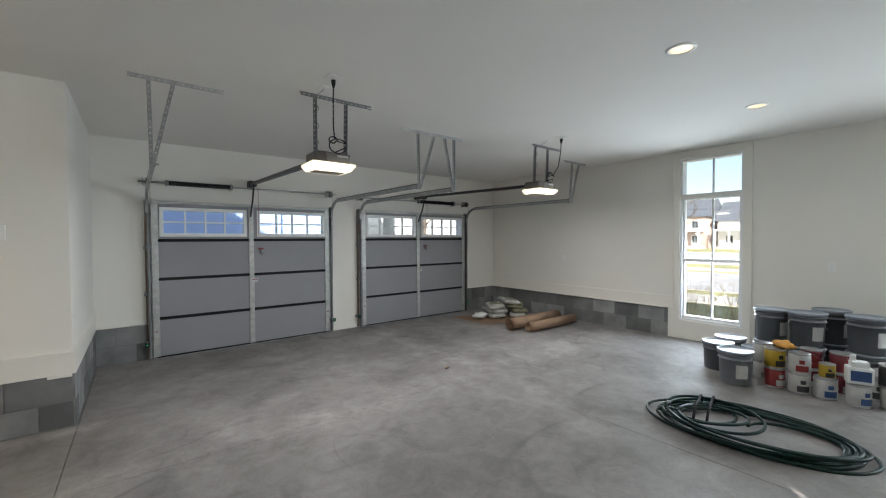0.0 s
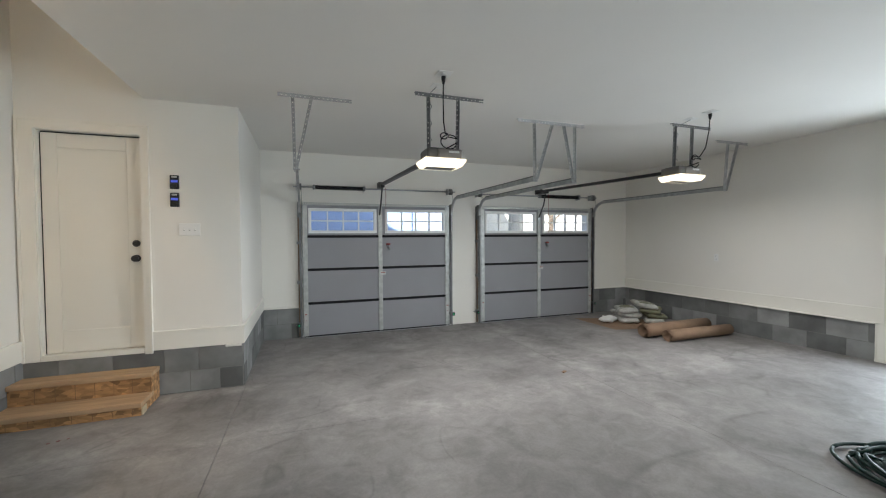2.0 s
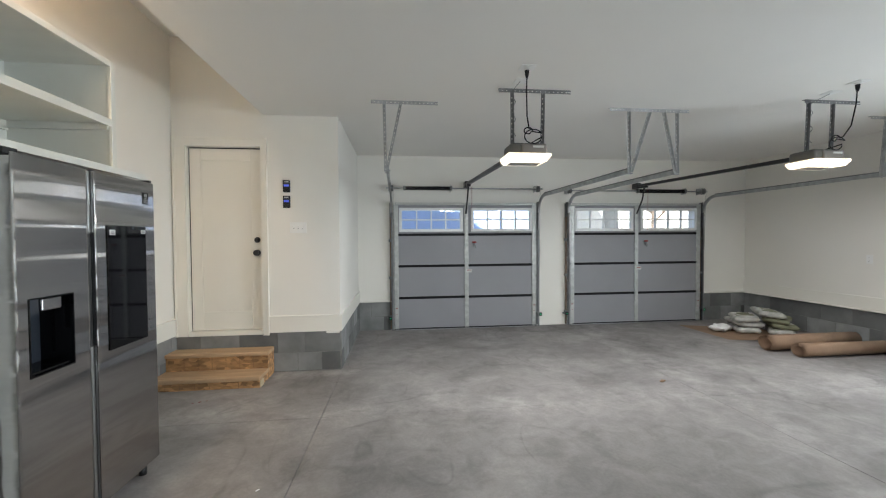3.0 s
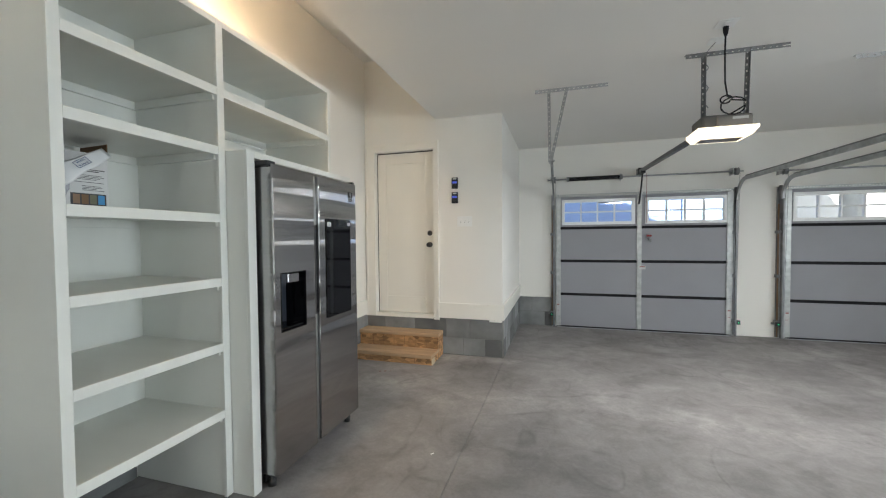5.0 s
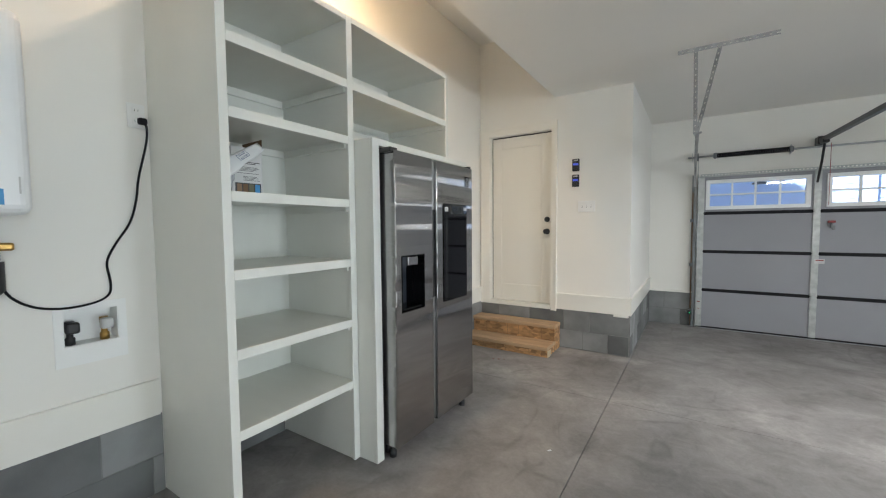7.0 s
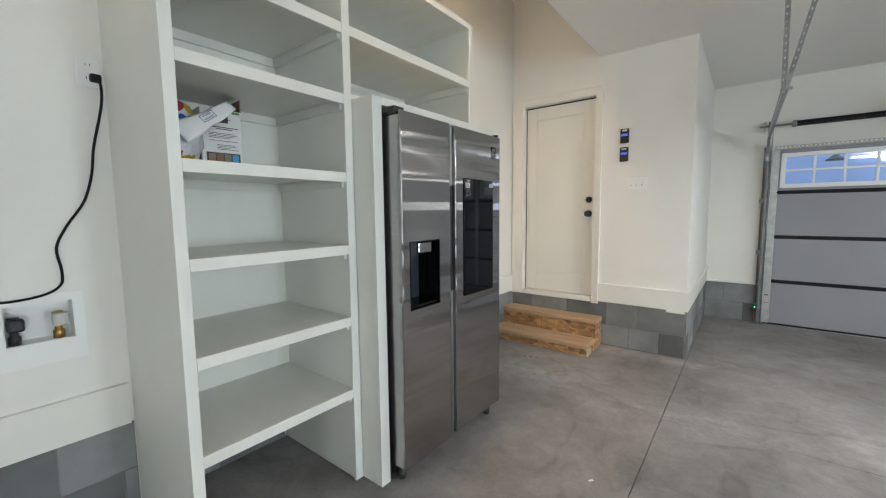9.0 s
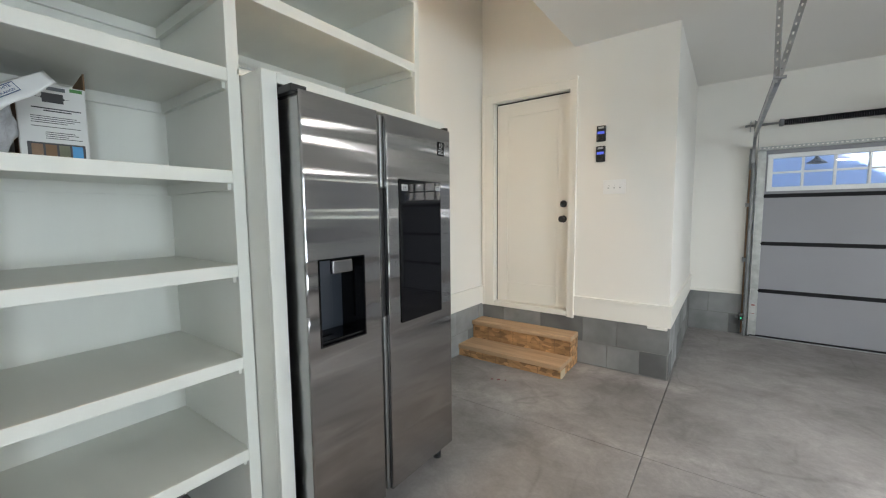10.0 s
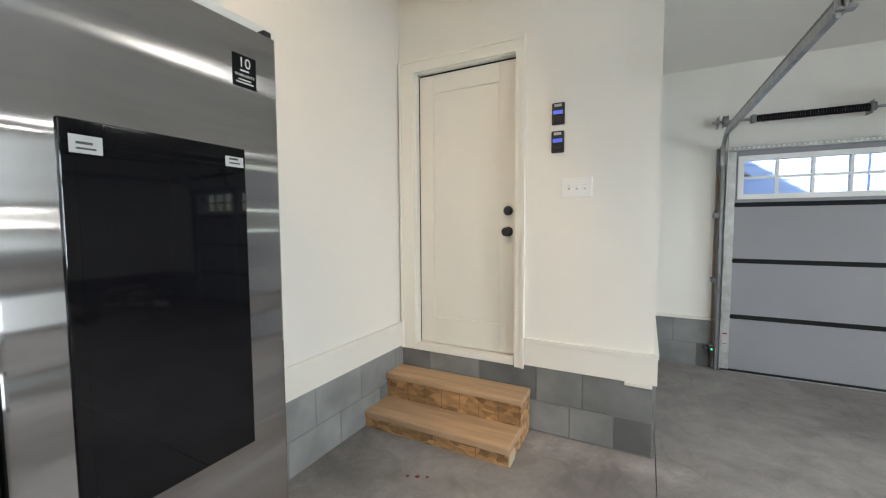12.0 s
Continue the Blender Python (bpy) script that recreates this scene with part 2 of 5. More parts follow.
    base = nt.nodes.new("ShaderNodeVectorMath")
    base.operation = "SCALE"
    base.inputs[0].default_value = (0.262, 0.248, 0.245)
    nt.links.new(f, base.inputs["Scale"])
    nt.links.new(base.outputs[0], b.inputs["Base Color"])
    nt.links.new(span(noise_of(2.5, 5, 0.6), 0.35, 0.65, 0.50, 0.74), b.inputs["Roughness"])
    bp = nt.nodes.new("ShaderNodeBump")
    bp.inputs["Strength"].default_value, bp.inputs["Distance"].default_value = 0.16, 0.003
    nt.links.new(noise_of(24, 6, 0.7), bp.inputs["Height"])
    nt.links.new(bp.outputs[0], b.inputs["Normal"])
    return m


FLOOR = concrete()


def stainless():
    m = material("black_stainless_steel", (0.41, 0.405, 0.405), 0.15, 1.0, vary=0.03, scale=2, fine=90, bump=0, stretch=(1, 1, 30))
    nt = m.node_tree
    b = nt.nodes["Principled BSDF"]
    geo = nt.nodes.new("ShaderNodeNewGeometry")
    mp = nt.nodes.new("ShaderNodeMapping")
    mp.inputs["Scale"].default_value = (1, 0.25, 8.0)
    nt.links.new(geo.outputs["Position"], mp.inputs[0])
    n = nt.nodes.new("ShaderNodeTexNoise")
    n.inputs["Scale"].default_value, n.inputs["Detail"].default_value = 1.0, 0.6
    nt.links.new(mp.outputs[0], n.inputs["Vector"])
    bp = nt.nodes.new("ShaderNodeBump")
    bp.inputs["Strength"].default_value, bp.inputs["Distance"].default_value = 1.0, 0.021
    nt.links.new(n.outputs[0], bp.inputs["Height"])
    nt.links.new(bp.outputs[0], b.inputs["Normal"])
    tan = nt.nodes.new("ShaderNodeTangent")
    tan.direction_type, tan.axis = "RADIAL", "Z"
    nt.links.new(tan.outputs[0], b.inputs["Tangent"])
    b.inputs["Anisotropic"].default_value = 0.9
    return m


STAIN = stainless()
STEELE = material("dark_steel_edge", (0.30, 0.30, 0.295), 0.35, 0.9, vary=0.05, bump=0)
RUBBER.node_tree.nodes["Principled BSDF"].inputs["Specular IOR Level"].default_value = 0.2
for glassy in (SCREEN, SCREENB, HOSE):
    glassy.node_tree.nodes["Principled BSDF"].inputs["Specular IOR Level"].default_value = 0.28


def pane_glass():
    m = bpy.data.materials.new("window_glass")
    m.use_nodes = True
    nt = m.node_tree
    nt.nodes.remove(nt.nodes["Principled BSDF"])
    g, t, mix = nt.nodes.new("ShaderNodeBsdfGlossy"), nt.nodes.new("ShaderNodeBsdfTransparent"), nt.nodes.new("ShaderNodeMixShader")
    g.inputs["Roughness"].default_value = 0.02
    mix.inputs[0].default_value = 0.06
    nt.links.new(t.outputs[0], mix.inputs[1])
    nt.links.new(g.outputs[0], mix.inputs[2])
    nt.links.new(mix.outputs[0], nt.nodes["Material Output"].inputs[0])
    return m


GLASS = pane_glass()


# ---- mesh helpers ----
def box(bm, x0, y0, z0, x1, y1, z1, bevel=0.0):
    vs = [bm.verts.new(p) for p in ((x0, y0, z0), (x1, y0, z0), (x1, y1, z0), (x0, y1, z0), (x0, y0, z1), (x1, y0, z1), (x1, y1, z1), (x0, y1, z1))]
    fs = [bm.faces.new([vs[i] for i in f]) for f in ((3, 2, 1, 0), (4, 5, 6, 7), (0, 1, 5, 4), (1, 2, 6, 5), (2, 3, 7, 6), (3, 0, 4, 7))]
    if bevel:
        es = list({e for f in fs for e in f.edges})
        bmesh.ops.bevel(bm, geom=es, offset=bevel, segments=2, affect="EDGES", profile=0.5)
    return bm


def boxes(*rows, bevel=0.0):
    bm = bmesh.new()
    for r in rows:
        box(bm, *r, bevel=bevel)
    return bm


def lathe(bm, prof, c=(0, 0, 0), n=28):
    """A turned shape about z through c: rows of radius and height; ends are closed."""
    rings = []
    for r, z in prof:
        rings.append([bm.verts.new((c[0] + r * math.cos(2 * math.pi * i / n), c[1] + r * math.sin(2 * math.pi * i / n), c[2] + z)) for i in range(n)])
    for a, b in zip(rings, rings[1:]):
        for i in range(n):
            bm.faces.new((a[i], a[(i + 1) % n], b[(i + 1) % n], b[i])).smooth = True
    bm.faces.new(rings[0][::-1])
    bm.faces.new(rings[-1])
    return bm


def tube(bm, pts, r, n=8, closed=False):
    pts = [Vector(p) for p in pts]
    rings, up, k = [], None, len(pts)
    for i, p in enumerate(pts):
        if closed:
            d = (pts[(i + 1) % k] - pts[i - 1]).normalized()
        else:
            d = (pts[min(i + 1, k - 1)] - pts[max(i - 1, 0)]).normalized()
        ref = up if up is not None else (Vector((0, 0, 1)) if abs(d.z) < 0.9 else Vector((1, 0, 0)))
        u = (ref - d * ref.dot(d)).normalized()
        v = d.cross(u)
        up = u
        rings.append([bm.verts.new(p + u * r * math.cos(2 * math.pi * j / n) + v * r * math.sin(2 * math.pi * j / n)) for j in range(n)])
    pairs = list(zip(rings, rings[1:])) + ([(rings[-1], rings[0])] if closed else [])
    for a, b in pairs:
        for j in range(n):
            bm.faces.new((a[j], a[(j + 1) % n], b[(j + 1) % n], b[j])).smooth = True
    if not closed:
        bm.faces.new(rings[0][::-1])
        bm.faces.new(rings[-1])
    return bm


def beam(bm, a, b, w, h, ref=(0, 0, 1)):
    """A square bar from a to b: w across, h along ref."""
    a, b = Vector(a), Vector(b)
    d = (b - a).normalized()
    r = Vector(ref)
    v = (r - d * r.dot(d)).normalized()
    u = d.cross(v)
    q = [(-w / 2, -h / 2), (w / 2, -h / 2), (w / 2, h / 2), (-w / 2, h / 2)]
    A = [bm.verts.new(a + u * s + v * t) for s, t in q]
    B = [bm.verts.new(b + u * s + v * t) for s, t in q]
    bm.faces.new(A[::-1]), bm.faces.new(B)
    for i in range(4):
        bm.faces.new((A[i], A[(i + 1) % 4], B[(i + 1) % 4], B[i]))
    return bm


def mesh(name, bm, mat):
    bmesh.ops.recalc_face_normals(bm, faces=bm.faces[:])
    me = bpy.data.meshes.new(name)
    bm.to_mesh(me)
    bm.free()
    me.materials.append(mat)
    return me


def part(name, bm, mat, parent=None, label=""):
    ob = new(name, mesh(name, bm, mat))
    ob.parent = parent
    return tagged(ob, label)


def thing(name, label, category, place=(0, 0, 0), group="", kind=""):
    ob = new(name)
    ob.empty_display_size = 0.05
    ob.location = place
    return tagged(ob, label, category, group, kind)


def structure(name, bm, mat, label="", category=""):
    return tagged(part(name, bm, mat), label or name.replace("_", " "), category or name.split("_")[0], kind="structure")


def words(name, body, size, m, mat, parent):
    cu = bpy.data.curves.new(name, "FONT")
    cu.body, cu.size, cu.extrude, cu.align_x = body, size, 0.0004, "CENTER"
    tmp = bpy.data.objects.new(name, cu)
    me = bpy.data.meshes.new_from_object(tmp)
    bpy.data.objects.remove(tmp)
    me.materials.append(mat)
    ob = new(name, me)
    ob.parent, ob.matrix_local = parent, m
    return ob


def floor_z(y):
    return -0.005 - 0.01 * y


# ---- setting: floor, walls, ceilings ----
def slab(x0, y0, x1, y1, low=-0.2):
    bm = box(bmesh.new(), x0, y0, low, x1, y1, 0)
    for v in bm.verts:
        if v.co.z > -0.1:
            v.co.z = floor_z(v.co.y)
    bm.edges.ensure_lookup_table()
    top = [e for e in bm.edges if all(v.co.z > -0.1 for v in e.verts)]
    bmesh.ops.bevel(bm, geom=top, offset=0.0018, segments=1, affect="EDGES")
    return bm


floor = structure("floor", boxes((XL - 0.15, YB - 0.15, -0.32, XR + 0.15, YD + 0.2, -0.2)), MORTAR, "smooth grey concrete garage floor with saw-cut joints", "floor")
for x0, x1 in ((XL, 0.07), (0.07, 3.47), (3.47, XR)):
    for y0, y1 in ((YB, 4.42), (4.42, YD)):
        part("slab", slab(x0 + 0.0018, y0 + 0.0018, x1 - 0.0018, y1 - 0.0018), FLOOR, floor)

T = 0.15
D1, D2 = (0.66, 2.93), (3.62, 5.91)      # clear openings behind the two overhead doors
DTOP = 1.93
structure("wall_front", boxes((XH, YD, -0.3, D1[0], YD + T, FULL), (D1[1], YD, -0.3, D2[0], YD + T, FULL), (D2[1], YD, -0.3, XR + T, YD + T, FULL),
                              (D1[0], YD, DTOP, D1[1], YD + T, FULL), (D2[0], YD, DTOP, D2[1], YD + T, FULL)), PAINT, "white painted front wall with two overhead door openings", "wall")
WY0, WY1, WZ0, WZ1 = 2.90, 3.70, 0.22, 2.64
structure("wall_window", boxes((XR, YB - T, -0.3, XR + T, -0.55, FULL), (XR, 0.27, -0.3, XR + T, WY0, FULL), (XR, -0.55, -0.3, XR + T, 0.27, WZ0), (XR, -0.55, WZ1, XR + T, 0.27, FULL), (XR, WY1, -0.3, XR + T, YD, FULL), (XR, WY0, -0.3, XR + T, WY1, WZ0), (XR, WY0, WZ1, XR + T, WY1, FULL)), PAINT, "white painted side wall with a tall window and an assumed second", "wall")
HD0, HD1, HDZ0, HDZ1 = -1.54, -0.765, 0.36, 2.40
structure("wall_house", boxes((XL - T, YH, -0.3, HD0, YH + T, HIGH), (HD1, YH, -0.3, XH - T, YH + T, HIGH), (HD0, YH, -0.3, HD1, YH + T, HDZ0), (HD0, YH, HDZ1, HD1, YH + T, HIGH)), PAINT, "cream-white wall with a door up two steps", "wall")
structure("wall_jog", boxes((XH - T, YH, -0.3, XH, YD + T, FULL + 0.1)), PAINT, "short white return wall beside the overhead door", "wall")
NY0, NY1, NZ0, NZ1 = 1.752, 1.945, 0.80, 0.955      # niche of the supply box
structure("wall_left", boxes((XL - T, YB - T, -0.3, XL, NY0, HIGH), (XL - T, NY1, -0.3, XL, YH, HIGH), (XL - T, NY0, -0.3, XL, NY1, NZ0), (XL - T, NY0, NZ1, XL, NY1, HIGH)), PAINT, "white painted wall behind shelves and refrigerator", "wall")
BW0, BW1 = 0.25, 0.53
structure("wall_back", boxes((XL - T, YB - T, -0.3, BW0, YB, HIGH), (BW1, YB - T, -0.3, XR, YB, HIGH), (BW0, YB - T, 2.28, BW1, YB, HIGH)), PAINT, "plain white back wall with a glazed doorway", "wall")
structure("ceiling", boxes((-0.738, YB, FULL, XR, YD, FULL + 0.12), (-0.738, YB, FULL + 0.12, -0.658, YH, HIGH)), CEIL, "flat white painted ceiling", "ceiling")
structure("ceiling_high", boxes((XL - T, YB - T, HIGH, -0.65, YH + T, HIGH + 0.1)), CEIL, "higher ceiling strip above the shelves", "ceiling")
structure("roof_cap", boxes((-0.65, YB - T, HIGH, XR + T, YD + T, HIGH + 0.1)), CEIL, "plain closing roof slab", "roof")

BB = 0.175   # baseboard
structure("baseboard_house", boxes((HD1 + 0.055, YH - 0.018, LEDGE, XH + 0.018, YH, LEDGE + BB), (HD1 + 0.055, YH - 0.024, LEDGE + BB - 0.02, XH + 0.024, YH, LEDGE + BB + 0.006)), TRIM, "tall white baseboard above the blocks", "baseboard")
structure("baseboard_jog", boxes((XH, YH, LEDGE, XH + 0.018, YD, LEDGE + BB), (XH, YH, LEDGE + BB - 0.02, XH + 0.024, YD, LEDGE + BB + 0.006)), TRIM, "tall white baseboard above the blocks", "baseboard")
structure("baseboard_left", boxes((XL, 3.90, LEDGE, XL + 0.018, YH, LEDGE + BB), (XL, 3.90, LEDGE + BB - 0.02, XL + 0.024, YH, LEDGE + BB + 0.006),
                                  (XL, YB, LEDGE, XL + 0.018, 2.09, LEDGE + BB), (XL, YB, LEDGE + BB - 0.02, XL + 0.024, 2.09, LEDGE + BB + 0.006)), TRIM, "tall white baseboard above the blocks", "baseboard")
structure("baseboard_window", boxes((XR - 0.02, 3.787, LEDGE + 0.03, XR, YD, LEDGE + 0.03 + BB), (XR - 0.06, 3.845, LEDGE + 0.02, XR, YD, LEDGE + 0.034),
                                    (XR - 0.02, YB, LEDGE + 0.03, XR, 2.813, LEDGE + 0.03 + BB), (XR - 0.06, YB, LEDGE + 0.02, XR, 2.775, LEDGE + 0.034)), TRIM, "white baseboard and ledge above the blocks", "baseboard")
structure("trim_front", boxes((XH, YD - 0.03, LEDGE, 0.58, YD, LEDGE + 0.022), (6.0, YD - 0.03, LEDGE + 0.02, XR, YD, LEDGE + 0.042)), TRIM, "thin white ledge strip above the blocks", "trim")

# ---- house door ----
door = tagged(part("door_1", boxes((HD0 + 0.020, YH + 0.055, HDZ0 + 0.05, HD1 - 0.020, YH + 0.095, HDZ1 - 0.022)), DOORP), "closed cream-white single-panel door with black hardware", "door", kind="structure")
lx0, lx1, lz0, lz1 = HD0 + 0.020, HD1 - 0.020, HDZ0 + 0.05, HDZ1 - 0.022
part("stile", boxes((lx0, YH + 0.045, lz0, lx0 + 0.115, YH + 0.0555, lz1), bevel=0.004), DOORP, door)
part("stile", boxes((lx1 - 0.115, YH + 0.045, lz0, lx1, YH + 0.0555, lz1), bevel=0.004), DOORP, door)
part("rail", boxes((lx0 + 0.115, YH + 0.045, lz1 - 0.13, lx1 - 0.115, YH + 0.0555, lz1), bevel=0.004), DOORP, door)
part("rail", boxes((lx0 + 0.115, YH + 0.045, lz0, lx1 - 0.115, YH + 0.0555, lz0 + 0.20), bevel=0.004), DOORP, door)


def turned_y(bm, prof, c, n=24):
    """A turned shape whose axis runs towards -y from c."""
    b2 = lathe(bmesh.new(), prof, n=n)
    bmesh.ops.rotate(b2, verts=b2.verts[:], matrix=Euler((radians(90), 0, 0)).to_matrix())
    bmesh.ops.translate(b2, verts=b2.verts[:], vec=c)
    me = bpy.data.meshes.new("tmp")
    b2.to_mesh(me)
    b2.free()
    bm.from_mesh(me)
    bpy.data.meshes.remove(me)
    return bm


part("deadbolt", turned_y(bmesh.new(), [(0.032, 0), (0.032, 0.008), (0.026, 0.016), (0.02, 0.03), (0.018, 0.034)], (-0.835, YH + 0.045, 1.39)), BLACK, door, "round black deadbolt")
part("door_knob", turned_y(bmesh.new(), [(0.033, 0), (0.033, 0.006), (0.014, 0.012), (0.013, 0.03), (0.027, 0.04), (0.030, 0.055), (0.02, 0.066)], (-0.835, YH + 0.045, 1.25)), BLACK, door, "round black knob")
structure("trim_door_1", boxes((HD0 - 0.105, YH - 0.022, HDZ0, HD0 + 0.004, YH, HDZ1 + 0.075), (HD1 - 0.004, YH - 0.022, HDZ0 - 0.01, HD1 + 0.052, YH, HDZ1 + 0.075), (HD0 + 0.004, YH - 0.022, HDZ1 - 0.004, HD1 - 0.004, YH, HDZ1 + 0.075),
                             (HD0 - 0.118, YH - 0.030, HDZ0, HD0 - 0.097, YH, HDZ1 + 0.088), (HD1 + 0.044, YH - 0.030, HDZ0 - 0.01, HD1 + 0.060, YH, HDZ1 + 0.088), (HD0 - 0.097, YH - 0.030, HDZ1 + 0.066, HD1 + 0.044, YH, HDZ1 + 0.088),
                             (HD0, YH, HDZ0, HD0 + 0.010, YH + T, HDZ1), (HD1 - 0.010, YH, HDZ0, HD1, YH + T, HDZ1), (HD0 + 0.01, YH, HDZ1 - 0.010, HD1 - 0.01, YH + T, HDZ1)), TRIM, "cream-white moulded door casing", "trim")
# Black strips draw the shadow line round the door leaf.
part("shadow_gap", boxes((lx0 - 0.009, YH + 0.052, lz0, lx0 - 0.001, YH + 0.09, lz1), (lx1 + 0.001, YH + 0.052, lz0, lx1 + 0.009, YH + 0.09, lz1), (lx0, YH + 0.052, lz1 + 0.001, lx1, YH + 0.09, lz1 + 0.011)), RUBBER, door, "black strip drawing the shadow gap round the door")
structure("threshold", boxes((HD0 + 0.01, YH - 0.02, HDZ0, HD1 - 0.01, YH + 0.11, HDZ0 + 0.046)), TRIM, "pale worn door threshold", "threshold")
# Black sheet stands in for the unlit space behind the leaf.
structure("door_backing", boxes((HD0, YH + 0.12, HDZ0, HD1, YH + 0.15, HDZ1)), BLACK, "black sheet drawing the dark behind the closed door", "backing")

# ---- tall window ----
win = thing("window_1", "tall white double-hung window with a transom above", "window", kind="structure")
gx = XR + 0.07
for n, r in (("window_frame", (XR, WY0, WZ0, XR + T, WY0 + 0.04, WZ1)), ("window_frame", (XR, WY1 - 0.04, WZ0, XR + T, WY1, WZ1)), ("window_frame", (XR, WY0 + 0.04, WZ1 - 0.05, XR + T, WY1 - 0.04, WZ1)),
             ("window_sill", (XR, WY0 + 0.04, WZ0, XR + T, WY1 - 0.04, WZ0 + 0.045)), ("transom_bar", (XR - 0.005, WY0 + 0.04, 2.02, XR + T, WY1 - 0.04, 2.10))):
    part(n, boxes(r, bevel=0.003), VINYL, win)
for z0, z1 in ((2.10, WZ1 - 0.05), (1.12, 2.02), (WZ0 + 0.045, 1.15)):
    dx = 0.02 if z0 < 1 else 0
    part("pane", boxes((gx - dx, WY0 + 0.04, z0, gx + 0.006 - dx, WY1 - 0.04, z1)), GLASS, win).visible_shadow = False
    part("mullion", boxes((gx - 0.012 - dx, 3.275, z0, gx + 0.016 - dx, 3.298, z1)), VINYL, win)
part("meeting_rail", boxes((gx - 0.05, WY0 + 0.04, 1.11, gx + 0.03, WY1 - 0.04, 1.155), bevel=0.003), VINYL, win)
for ya, yb in ((WY0 + 0.04, WY0 + 0.065), (WY1 - 0.065, WY1 - 0.04)):
    part("sash_stile", boxes((gx - 0.035, ya, WZ0 + 0.045, gx + 0.02, yb, 2.02)), VINYL, win)
part("sash_rail", boxes((gx - 0.035, WY0 + 0.065, WZ0 + 0.045, gx + 0.02, WY1 - 0.065, WZ0 + 0.085)), VINYL, win)
structure("trim_window_1", boxes((XR - 0.02, WY1 - 0.01, 0.40, XR, 3.775, 2.735), (XR - 0.02, WY1 - 0.01, -0.05, XR, 3.835, 0.40), (XR - 0.02, 2.825, -0.05, XR, WY0 + 0.01, 2.735), (XR - 0.02, WY0 + 0.01, WZ1 - 0.01, XR, WY1 - 0.01, 2.735), (XR - 0.02, WY0 + 0.01, -0.05, XR, WY1 - 0.01, WZ0 + 0.01),
                               (XR - 0.034, 3.765, 0.40, XR, 3.785, 2.738), (XR - 0.034, 2.815, 0.40, XR, 2.835, 2.738), (XR - 0.034, 2.82, -0.05, XR, 3.84, -0.012), (XR - 0.028, 3.825, -0.05, XR, 3.84, 0.40), (XR - 0.03, WY0 + 0.012, 2.035, XR - 0.02, WY1 - 0.012, 2.085)), TRIM, "broad white window casing down to the floor", "trim")
# assumed second window, never in view, added to let in side light
side = thing("assumed_window", "assumed tall white window, out of view along the side wall", "window", kind="structure")
part("window_frame", boxes((XR, -0.55, WZ0, XR + T, -0.51, WZ1), (XR, 0.23, WZ0, XR + T, 0.27, WZ1), (XR, -0.51, WZ1 - 0.05, XR + T, 0.23, WZ1), (XR, -0.51, WZ0, XR + T, 0.23, WZ0 + 0.045), (XR, -0.51, 2.02, XR + T, 0.23, 2.10)), VINYL, side)
part("pane", boxes((gx, -0.51, WZ0 + 0.045, gx + 0.006, 0.23, WZ1 - 0.05)), GLASS, side).visible_shadow = False
back = thing("window_2", "white glazed door in the back wall", "window", kind="structure")
for a, b in ((BW0, BW0 + 0.05), (BW1 - 0.05, BW1)):
    part("window_frame", boxes((a, YB - T, -0.02, b, YB, 2.28)), VINYL, back)
part("pane", boxes((BW0 + 0.07, YB - 0.08, 0.0, BW1 - 0.07, YB - 0.075, 2.27)), GLASS, back).visible_shadow = False


